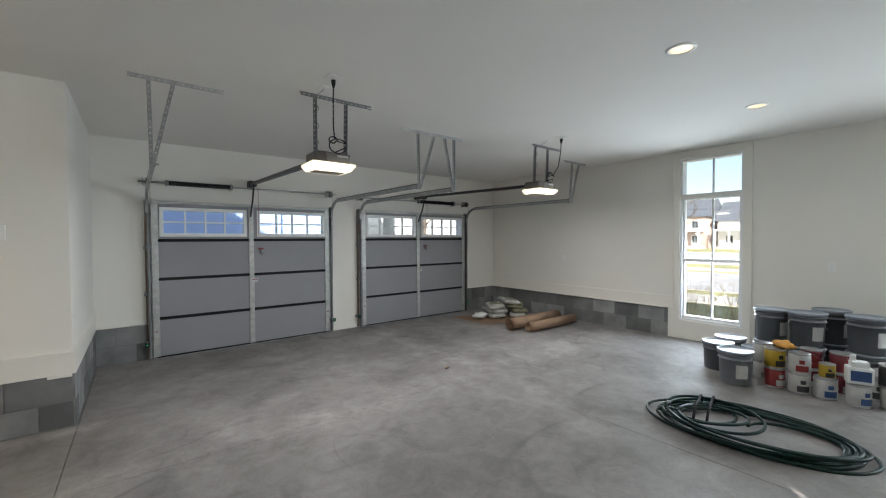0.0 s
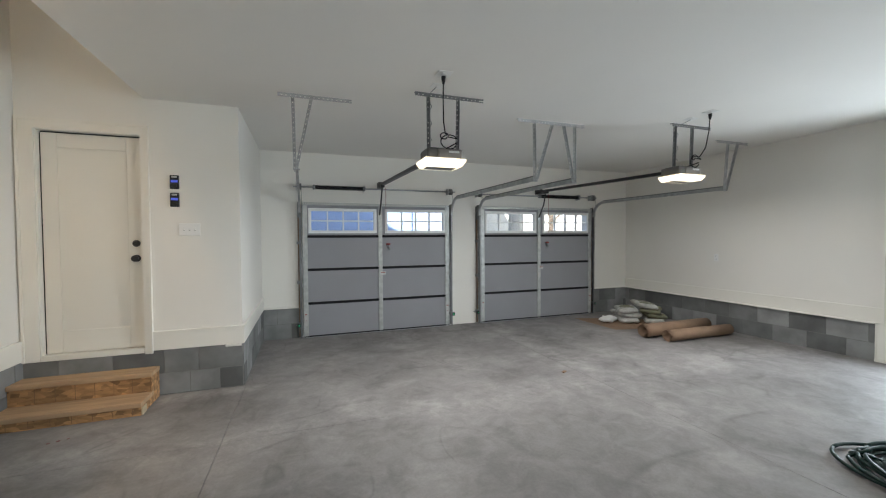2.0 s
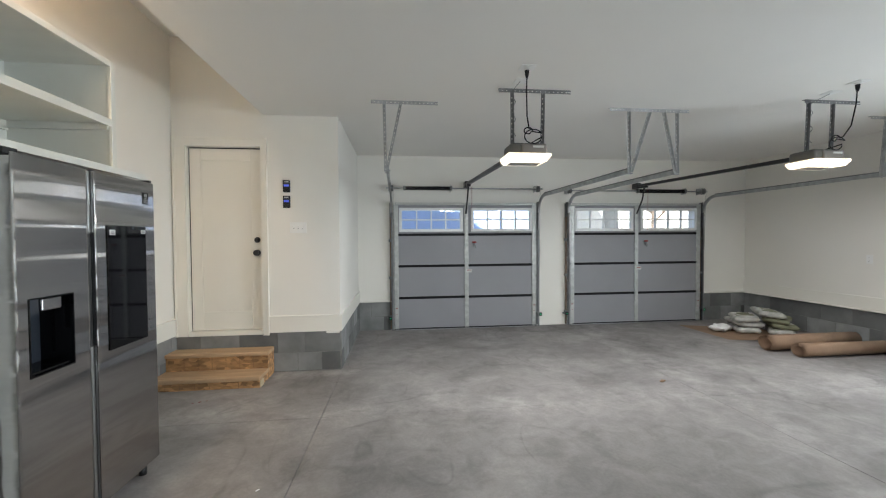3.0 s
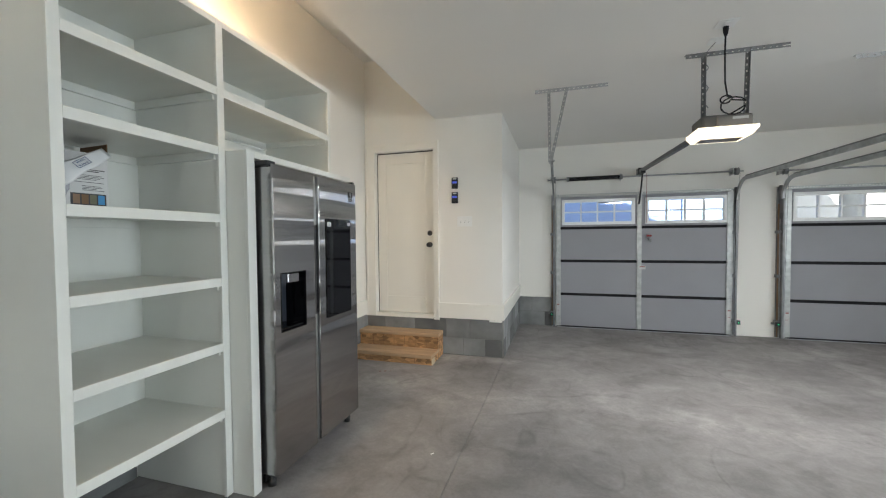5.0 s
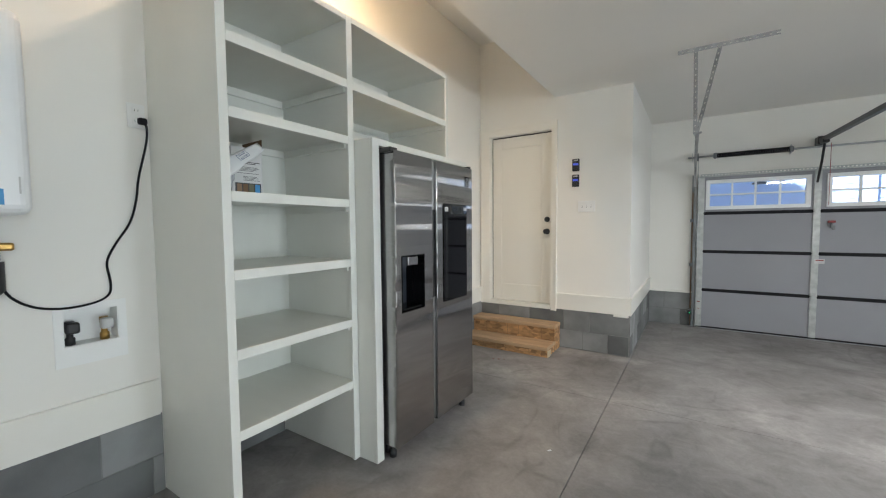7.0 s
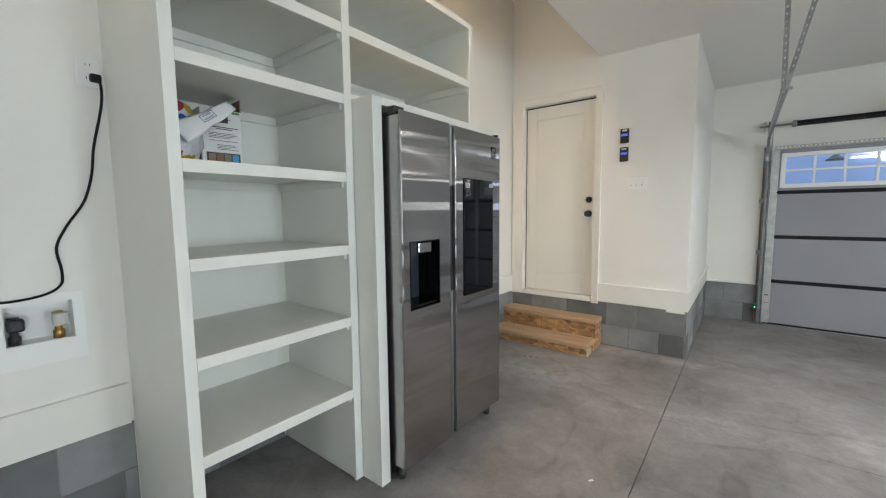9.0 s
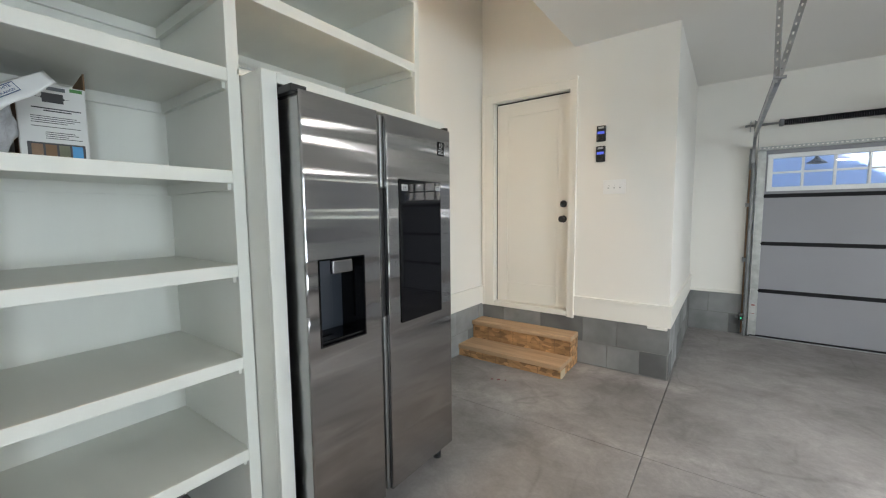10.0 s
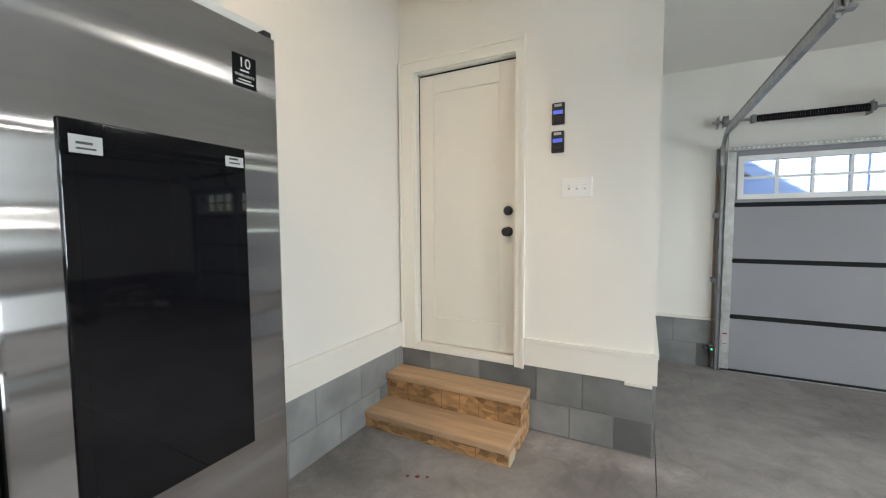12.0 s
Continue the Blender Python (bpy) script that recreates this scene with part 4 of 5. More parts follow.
# ---- refrigerator ----
def fridge():
    xf = -0.79
    f = thing("refrigerator", "dark stainless side-by-side refrigerator with dispenser and screen", "refrigerator")
    part("body", boxes((-1.60, 2.912, 0.02, -0.95, 3.80, 1.725), bevel=0.006), NAVY, f, "dark cabinet body")

    def door_leaf(a, b, cut=None, dish=0.0):
        bm = bmesh.new()
        n = 10
        z0, z1 = 0.045, 1.735
        if cut:
            ca, cb, cz0, cz1 = cut
            rows = [(a, z0, ca, z1), (cb, z0, b, z1), (ca, z0, cb, cz0), (ca, cz1, cb, z1)]
            for ya, za, yb, zb in rows:
                box(bm, -0.945, ya, za, xf, yb, zb)
            bmesh.ops.remove_doubles(bm, verts=bm.verts[:], dist=0.0001)
            es = [e for e in bm.edges if all(v.co.x > -0.8 and (v.co.y < a + 0.001 or v.co.y > b - 0.001) for v in e.verts) and abs(e.verts[0].co.z - e.verts[1].co.z) > 0.01]
            bmesh.ops.bevel(bm, geom=es, offset=0.008, segments=3, affect="EDGES", profile=0.5)
        else:
            box(bm, -0.945, a, z0, xf, b, z1)
            es = [e for e in bm.edges if all(v.co.x > -0.8 for v in e.verts)]
            bmesh.ops.bevel(bm, geom=es, offset=0.007, segments=3, affect="EDGES", profile=0.5)
        return bm

    d1 = part("door", door_leaf(2.924, 3.292, (2.975, 3.198, 0.817, 1.147)), STAIN, f, "brushed dark steel freezer door")
    d2 = part("door", door_leaf(3.338, 3.812), STAIN, f, "brushed dark steel door")
    part("grip_channel", boxes((-0.945, 3.292, 0.05, -0.835, 3.338, 1.72)), BLACK, f, "black recessed grip between the doors")
    part("handle_edge", boxes((-0.83, 3.294, 0.86, -0.793, 3.312, 1.42), bevel=0.004), BLACK, d1)
    for za, zb in ((0.05, 0.86), (1.42, 1.73)):
        part("chamfer", boxes((-0.85, 3.314, za, -0.805, 3.3375, zb), bevel=0.008), STEELE, d2, "slanted steel door edge")
    part("handle_edge", boxes((-0.85, 3.318, 0.862, -0.81, 3.336, 1.418), bevel=0.004), BLACK, d2)
    for yy in (2.915, 3.80):
        part("hinge_cover", boxes((-0.93, yy - 0.012, 1.725, -0.80, yy + 0.05 if yy < 3 else yy + 0.01, 1.752), bevel=0.004), BLACK, f)
    # dispenser
    r = part("dispenser", boxes((-0.944, 2.975, 0.817, -0.93, 3.198, 1.147)), NAVY, f, "dark recessed water dispenser")
    part("rim", boxes((-0.93, 2.975, 0.817, xf + 0.002, 2.981, 1.147), (-0.93, 3.192, 0.817, xf + 0.002, 3.198, 1.147), (-0.93, 2.981, 1.141, xf + 0.002, 3.192, 1.147), (-0.93, 2.981, 0.817, xf + 0.002, 3.192, 0.823)), SCREENB, r)
    part("upper_panel", boxes((-0.93, 2.981, 1.075, -0.806, 3.04, 1.141)), NAVY, r)
    part("spout", boxes((-0.93, 3.045, 1.085, -0.797, 3.145, 1.138), bevel=0.006), CHROME, r, "grey metal spout cover")
    part("lever", boxes((-0.929, 3.075, 0.86, -0.915, 3.13, 1.085), bevel=0.002), NAVY, r)
    part("paddle", boxes((-0.929, 2.99, 0.96, -0.90, 3.06, 1.07), bevel=0.003), BLACK, r)
    part("drip_tray", boxes((-0.93, 2.985, 0.823, -0.80, 3.188, 0.836), bevel=0.002), SCREENB, r)
    # touch screen
    s = part("screen", boxes((xf, 3.412, 0.812, xf + 0.006, 3.718, 1.466), bevel=0.0025), SCREENB, d2, "black glass touch screen, switched off")
    part("display", boxes((xf + 0.006, 3.432, 0.865, xf + 0.0066, 3.698, 1.40)), SCREEN, s)
    for a, b, z0, z1 in ((3.424, 3.466, 1.414, 1.442), (3.672, 3.712, 1.425, 1.446)):
        l = part("sticker", boxes((xf + 0.0066, a, z0, xf + 0.0072, b, z1)), LABEL, s, "white sticker")
        w = b - a
        part("print", boxes((xf + 0.0072, a + w * 0.2, z0 + 0.014, xf + 0.0076, b - w * 0.3, z0 + 0.018), (xf + 0.0072, a + w * 0.2, z0 + 0.006, xf + 0.0076, b - w * 0.2, z0 + 0.009)), INK, l)
    k = part("sticker", boxes((xf, 3.700, 1.600, xf + 0.0008, 3.756, 1.668)), SCREENB, d2, "black ten-year warranty sticker")
    face = pose(xf + 0.0012, 3.728, 1.642, 90, 0, 90)
    words("print", "10", 0.030, face, LABEL, k)
    words("print", "WARRANTY", 0.0085, pose(xf + 0.0012, 3.728, 1.622, 90, 0, 90), LABEL, k)
    part("print_bar", boxes((xf + 0.0008, 3.707, 1.608, xf + 0.0012, 3.749, 1.611), (xf + 0.0008, 3.713, 1.6145, xf + 0.0012, 3.743, 1.617), (xf + 0.0008, 3.718, 1.6335, xf + 0.0012, 3.738, 1.637)), LABEL, k)
    for y in (2.96, 3.76):
        part("foot", lathe(bmesh.new(), [(0.022, floor_z(y)), (0.022, 0.0), (0.012, 0.004), (0.012, 0.03)], (-0.86, y, 0.0), 16), BLACK, f)
    part("kick_plate", boxes((-0.90, 2.94, -0.015, -0.885, 3.78, 0.045)), BLACK, f)


fridge()


# ---- wooden steps ----
def steps():
    s = thing("wooden_steps", "two-tread rough plywood and strand-board steps below the door", "steps")
    x1 = -0.655
    f = floor_z(5.3)
    ta, tb = 0.054, 0.230
    x0 = XL + 0.008
    part("tread", boxes((x0, 5.165, ta - 0.040, x1, 5.46, ta), bevel=0.006), WOODT, s)
    part("tread", boxes((x0 + 0.004, 5.415, tb - 0.040, x1, YH - 0.024, tb), bevel=0.006), WOODT, s)
    part("riser", boxes((x0 + 0.005, 5.178, f, x1 - 0.006, 5.198, ta - 0.040)), OSB, s)
    part("riser", boxes((x0 + 0.008, 5.432, ta, x1 - 0.006, 5.452, tb - 0.040)), OSB, s)
    for x in (x0 + 0.02, x1 - 0.026):
        part("stringer", boxes((x, 5.198, f, x + 0.02, YH - 0.024, ta - 0.040), (x, 5.46, ta - 0.040, x + 0.02, YH - 0.024, tb - 0.040)), OSB, s)
    part("end_block", boxes((x1 - 0.0055, 5.182, f, x1 + 0.004, 5.28, ta - 0.045), bevel=0.003), PINE, s, "pale sawn end block")
    for k in range(7):
        xm = x0 + 0.13 + 0.135 * k
        part("ruled_line", boxes((xm, 5.1765, f + 0.01, xm + 0.003, 5.1785, ta - 0.044)), CARTON, s)
        part("ruled_line", boxes((xm + 0.05, 5.4305, ta + 0.006, xm + 0.053, 5.4325, tb - 0.044)), CARTON, s)


steps()


# ---- wall fittings ----
def keypad(x, z):
    y = YH
    k = thing("wall_console", "small black door-opener wall console with blue display", "control panel", group="wall consoles")
    part("case", boxes((x - 0.038, y - 0.022, z - 0.066, x + 0.038, y, z + 0.066), bevel=0.007), BLACK, k)
    part("display", boxes((x - 0.028, y - 0.0235, z - 0.004, x + 0.028, y - 0.0222, z + 0.018)), LCD, k, "lit blue display")
    part("label", boxes((x - 0.022, y - 0.0235, z + 0.040, x + 0.022, y - 0.0222, z + 0.056)), LABEL, k)
    part("button", boxes((x - 0.018, y - 0.027, z - 0.050, x + 0.018, y - 0.0222, z - 0.020), bevel=0.004), BLACK, k)


keypad(-0.503, 1.972)
keypad(-0.504, 1.802)
sw = thing("light_switch", "triple white toggle switch plate on the wall", "light switch")
part("plate", boxes((-0.478, YH - 0.007, 1.462, -0.300, YH, 1.580), bevel=0.003), PLASTICW, sw)
for sx in (-0.435, -0.389, -0.343):
    part("slot", boxes((sx - 0.006, YH - 0.0078, 1.507, sx + 0.006, YH - 0.0068, 1.536)), LABEL, sw)
    part("toggle", boxes((sx - 0.005, YH - 0.018, 1.517, sx + 0.005, YH - 0.007, 1.534), bevel=0.002), PLASTICW, sw)


def wall_outlet(m, label, gangs=1):
    o = thing("wall_outlet", label, "outlet", group="wall outlets")
    o.matrix_world = m
    part("plate", boxes((-0.036 * gangs, 0, -0.058, 0.036 * gangs, 0.006, 0.058), bevel=0.002), PLASTICW, o)
    for z in (-0.026, 0.026):
        sk = part("socket", boxes((-0.017, 0.006, z - 0.015, 0.017, 0.009, z + 0.015), bevel=0.001), PLASTICW, o)
        part("slot", boxes((-0.008, 0.0088, z - 0.004, -0.006, 0.0094, z + 0.006), (0.006, 0.0088, z - 0.004, 0.008, 0.0094, z + 0.006)), BLACK, sk)


wall_outlet(pose(XR, 2.054, 1.11, 0, 0, 90), "white duplex outlet on the wall")
wall_outlet(pose(XR, 5.718, 1.08, 0, 0, 90), "white duplex outlet on the wall")
wall_outlet(pose(XL, 2.055, 1.855, 0, 0, -90), "white duplex outlet with a black plug")

# supply box in the wall and the heater beside it
by0, by1, bz0, bz1 = 1.722, 1.975, 0.715, 0.985
wb = thing("supply_box", "white recessed washer supply box with valves", "supply box")
part("flange", boxes((XL, by0, bz0, XL + 0.006, by0 + 0.03, bz1), (XL, by1 - 0.03, bz0, XL + 0.006, by1, bz1), (XL, by0 + 0.03, bz1 - 0.03, XL + 0.006, by1 - 0.03, bz1), (XL, by0 + 0.03, bz0, XL + 0.006, by1 - 0.03, bz0 + 0.085)), PLASTICW, wb)
part("recess", boxes((XL - 0.095, NY0, NZ0, XL - 0.09, NY1, NZ1), (XL - 0.09, NY0, NZ0, XL, NY0 + 0.003, NZ1), (XL - 0.09, NY1 - 0.003, NZ0, XL, NY1, NZ1), (XL - 0.09, NY0 + 0.003, NZ0, XL, NY1 - 0.003, NZ0 + 0.003), (XL - 0.09, NY0 + 0.003, NZ1 - 0.003, XL, NY1 - 0.003, NZ1)), PLASTICW, wb, "white moulded inside of the box")
for yy, mt, cap in ((by0 + 0.058, BLACK, BLACK), (by1 - 0.075, BRASS, LABEL)):
    v = part("valve", lathe(bmesh.new(), [(0.018, 0), (0.018, 0.03), (0.012, 0.035), (0.012, 0.07), (0.017, 0.075), (0.017, 0.105)], (XL - 0.03, yy, bz0 + 0.088), 16), mt, wb)
    part("handle", boxes((XL - 0.028, yy - 0.02, bz0 + 0.140, XL + 0.012, yy + 0.028, bz0 + 0.190), bevel=0.010), cap, v)


def heater():
    h = thing("water_heater", "white wall-hung tankless water heater with a blue label", "water heater")
    x0, x1, y0, y1, z0, z1 = XL, -1.41, 1.18, 1.642, 1.365, 2.085
    bm = box(bmesh.new(), x0, y0, z0, x1, y1, z1)
    es = [e for e in bm.edges if any(v.co.x > x1 - 0.01 for v in e.verts)]
    bmesh.ops.bevel(bm, geom=es, offset=0.035, segments=4, affect="EDGES", profile=0.5)
    part("casing", bm, VINYL, h)
    part("label", boxes((x1, 1.49, 1.40, x1 + 0.0012, 1.568, 1.455)), BLUEL, h, "blue efficiency label")
    part("indicator", boxes((x1, 1.606, 1.44, x1 + 0.0012, 1.611, 1.50)), LABEL, h)
    for yy in (1.28, 1.42, 1.55):
        p = part("pipe", tube(bmesh.new(), [(x0 + 0.12, yy, z0 - 0.26), (x0 + 0.12, yy, z0 + 0.01)], 0.013, 12), BLACK if yy > 1.5 else BRASS, h)
        part("valve", boxes((x0 + 0.10, yy - 0.022, z0 - 0.13, x0 + 0.145, yy + 0.055, z0 - 0.10), bevel=0.008), BRASS, p)
        part("lever", boxes((x0 + 0.10, yy - 0.016, z0 - 0.165, x0 + 0.15, yy + 0.016, z0 - 0.132), (x0 + 0.10, yy - 0.016, z0 - 0.098, x0 + 0.15, yy + 0.016, z0 - 0.07), bevel=0.004), BLUEP, p, "blue lever")
    part("drain", tube(bmesh.new(), [(x0 + 0.12, 1.55, z0 - 0.17), (x0 + 0.12, 1.55, z0 - 0.27), (x0 + 0.06, 1.53, z0 - 0.30)], 0.03, 12), BLACK, h)


heater()
cord = thing("heater_cord", "black power cord hanging from the outlet across the wall", "cord")
pts = [(XL + 0.03, 2.075, 1.825), (XL + 0.035, 2.085, 1.80), (XL + 0.025, 2.082, 1.72), (XL + 0.012, 2.050, 1.56), (XL + 0.010, 2.036, 1.45), (XL + 0.010, 2.005, 1.34), (XL + 0.01, 1.945, 1.24), (XL + 0.01, 1.912, 1.16), (XL + 0.012, 1.920, 1.07),
       (XL + 0.014, 1.912, 1.015), (XL + 0.02, 1.86, 0.985), (XL + 0.02, 1.76, 0.975), (XL + 0.02, 1.67, 0.995), (XL + 0.05, 1.60, 1.05), (XL + 0.09, 1.56, 1.13)]


def smooth(pts, k=5):
    pts = [Vector(p) for p in pts]
    out = []
    for i in range(len(pts) - 1):
        p0, p1, p2, p3 = pts[max(i - 1, 0)], pts[i], pts[i + 1], pts[min(i + 2, len(pts) - 1)]
        for j in range(k):
            t = j / k
            out.append(0.5 * (2 * p1 + (p2 - p0) * t + (2 * p0 - 5 * p1 + 4 * p2 - p3) * t * t + (3 * p1 - p0 - 3 * p2 + p3) * t ** 3))
    return out + [pts[-1]]


part("wire", tube(bmesh.new(), smooth(pts), 0.005, 8), RUBBER, cord)
part("plug", boxes((XL + 0.0095, 2.055, 1.815, XL + 0.04, 2.09, 1.845), bevel=0.006), RUBBER, cord)

# ---- goods on the shelf ----
cz = 1.467
ct = thing("grout_box", "white printed carton with handle hole, flaps open", "box")
bx = pose(-1.445, 2.42, cz, 0, 0, -4)
ct.matrix_world = bx
ct.scale = (1, 1.07, 1.04)
part("carton", boxes((-0.10, -0.075, 0, 0.10, 0.075, 0.25), bevel=0.003), BOXW, ct)
part("flap", boxes((-0.10, 0.072, 0.25, 0.10, 0.076, 0.30)), CARTON, ct, "brown flap")
lines = [(0.176, -0.045, 0.062), (0.169, -0.02, 0.04), (0.152, -0.048, 0.05), (0.146, -0.048, 0.058), (0.140, -0.048, 0.045), (0.134, -0.048, 0.03), (0.122, -0.048, 0.058), (0.106, -0.02, 0.045), (0.100, -0.02, 0.052), (0.094, -0.02, 0.03), (0.088, -0.02, 0.06)]
for z_, a_, b_ in lines:
    part("print_line", boxes((0.1002, a_, z_, 0.1008, b_, z_ + (0.0035 if z_ > 0.165 else 0.002))), INK, ct)
hole = boxes((0.1002, -0.035, 0.196, 0.1012, 0.038, 0.224))
bmesh.ops.bevel(hole, geom=[e for e in hole.edges if abs(e.verts[0].co.x - e.verts[1].co.x) > 0.0005], offset=0.0135, segments=5, affect="EDGES")
part("handle_hole", hole, INK, ct, "oval handle hole")
part("logo", boxes((0.1002, -0.01, 0.232, 0.1008, 0.03, 0.243)), PAILD, ct)
part("corner_print", boxes((0.1002, 0.04, 0.236, 0.1008, 0.068, 0.246)), LAWNP, ct, "green corner mark")
part("side_print", boxes((-0.09, -0.0765, 0.02, 0.09, -0.0752, 0.22)), CARTON, ct, "dark printed side")
part("band", boxes((0.1002, -0.06, 0.025, 0.1008, 0.065, 0.075)), INK, ct)
for i, mt in enumerate((KRAFT, CARTON, BAGG, BLUEL)):
    part("swatch", boxes((0.1008, -0.052 + i * 0.029, 0.030, 0.1012, -0.028 + i * 0.029, 0.07)), mt, ct)


def crumple(bm, amount, seed, freq=14.0):
    for v in bm.verts:
        n = noise.noise_vector(v.co * freq + Vector((seed * 7.3, seed, 0)))
        v.co += n * amount
    return bm


def pillow(bm, lx, ly, lz, nx=10, ny=8, power=2.4):
    """A stuffed sack with pinched rims, lying at the origin."""
    tops, bots = [], []
    for i in range(nx + 1):
        for s, store in ((1, tops), (-1, bots)):
            row = []
            for j in range(ny + 1):
                u, v = 2 * i / nx - 1, 2 * j / ny - 1
                h = (1 - abs(u) ** power) ** 0.5 * (1 - abs(v) ** power) ** 0.5
                row.append(bm.verts.new((u * lx / 2, v * ly / 2, lz / 2 + s * lz / 2 * h)))
            store.append(row)
    for i in range(nx):
        for j in range(ny):
            bm.faces.new((tops[i][j], tops[i + 1][j], tops[i + 1][j + 1], tops[i][j + 1])).smooth = True
            bm.faces.new((bots[i][j + 1], bots[i + 1][j + 1], bots[i + 1][j], bots[i][j])).smooth = True
    bmesh.ops.remove_doubles(bm, verts=bm.verts[:], dist=0.0006)
    return bm


def blob(size, seed, keep=None, grow=1.0):
    """A crumpled bag shape; keep picks the part of its skin that carries a print."""
    bm = bmesh.new()
    bmesh.ops.create_icosphere(bm, subdivisions=4, radius=1)
    if keep:
        bmesh.ops.delete(bm, geom=[f for f in bm.faces if not keep(f.calc_center_median())], context="FACES")
    for v in bm.verts:
        d = v.co.copy()
        r = 1 + 0.16 * noise.noise(d * 2.3 + Vector((seed, 0, 0))) + 0.10 * abs(noise.noise(d * 5.5 + Vector((0, seed, 0)))) + 0.04 * noise.noise(d * 14)
        v.co = Vector((d.x * size[0], d.y * size[1], max(-0.96, d.z) * size[2])) * r * grow
    for f in bm.faces:
        f.smooth = True
    return bm


bag = thing("plastic_bag", "crumpled clear plastic bag with blue and red print", "bag")
bag.matrix_world = pose(-1.34, 2.236, cz + 0.127, 0, 0, -12)
SZ = (0.10, 0.088, 0.130)
part("film", blob(SZ, 3.0), PLASTB, bag)
for keep, mt, nm in ((lambda c: c.x > -0.1 and 0.0 < c.z < 0.50 - 0.25 * c.y and c.y < 0.5, BAGBLUE, "blue print"), (lambda c: c.x > 0.2 and 0.60 < c.z < 0.82 and -0.1 < c.y < 0.3, RED, "red print"), (lambda c: c.x > 0.2 and 0.52 < c.z < 0.76 and 0.3 < c.y < 0.62, YELLOW, "yellow print"),
                     (lambda c: c.x > 0.4 and -0.75 < c.z < -0.55 and c.y < 0.1, RED, "red print"), (lambda c: c.x > 0.3 and -0.80 < c.z < -0.62 and 0.1 < c.y < 0.6, YELLOW, "yellow print")):
    part("print", blob(SZ, 3.0, keep, 1.015), mt, bag, nm)
sachet = thing("white_sachet", "flat white plastic pouch with small printed panel", "pouch")
sachet.matrix_world = pose(-1.19, 2.292, cz + 0.172, 62, -36, 84)
sachet.scale = (1.1, 1.1, 1.1)
pouch = pillow(bmesh.new(), 0.21, 0.062, 0.008, 18, 10)
for v in pouch.verts:      # wide at the filled end, drawn out to a narrow mouth
    v.co.y *= 1.05 - 3.4 * v.co.x if v.co.x > -0.06 else 1.25
part("pouch", crumple(pouch, 0.007, 2), VINYL, sachet)
words("print", "WHITE", 0.010, pose(0.01, 0.004, 0.0130), BLUEP, sachet)
words("print", "BLANCO", 0.0085, pose(0.01, -0.008, 0.0130), BLUEP, sachet)
part("frame_print", boxes((-0.014, 0.014, 0.0118, 0.034, 0.0155, 0.0128), (-0.014, -0.0125, 0.0118, 0.034, -0.011, 0.0128), (-0.014, -0.011, 0.0118, -0.0125, 0.014, 0.0128), (0.0325, -0.011, 0.0118, 0.034, 0.014, 0.0128)), BLUEP, sachet)


# ---- pails, cans and hose ----
def pail(x, y, z, r, h, mat, label, group="pails", turn=0.0, tilt=None):
    p = thing("pail", label, "pail", group=group)
    p.matrix_world = pose(x, y, z, 0, 0, turn)
    part("bucket", lathe(bmesh.new(), [(r * 0.84, 0), (r * 0.86, 0.004), (r * 0.93, h * 0.74), (r * 1.0, h * 0.745), (r * 1.0, h * 0.76), (r * 0.94, h * 0.765), (r * 0.955, h * 0.86), (r * 1.01, h * 0.865), (r * 1.01, h * 0.885), (r * 0.96, h * 0.89), (r * 0.965, h * 0.95)]), mat, p)
    part("lid", lathe(bmesh.new(), [(r * 0.97, h * 0.93), (r * 1.05, h * 0.932), (r * 1.06, h * 0.99), (r * 1.03, h), (r * 0.98, h), (r * 0.95, h * 0.975), (r * 0.3, h * 0.972)], n=32), LIDM, p)
    hp = [(r * 1.02 * math.cos(a), r * 1.02 * math.sin(a), h * 0.80 - 0.10 * math.sin((a + 2.6) / 2.2 * math.pi) * (h / 0.37)) for a in [-2.6 + 2.2 * i / 14 for i in range(15)]]
    part("bail", tube(bmesh.new(), hp, 0.003, 6), GALVD, p, "wire handle")
    n, a0, a1 = 8, -2.75, -1.95
    bm = bmesh.new()
    for (b0, b1, q0, q1) in ((a0, a1, 0.22, 0.62),):
        vs = [[bm.verts.new(((r * (0.845 + 0.10 * q) + 0.003) * math.cos(b0 + (b1 - b0) * i / n), (r * (0.845 + 0.10 * q) + 0.003) * math.sin(b0 + (b1 - b0) * i / n), h * q)) for i in range(n + 1)] for q in (q0, q1)]
        for i in range(n):
            bm.faces.new((vs[0][i], vs[0][i + 1], vs[1][i + 1], vs[1][i]))
    part("label", bm, LABEL, p, "white paper label")
    return p


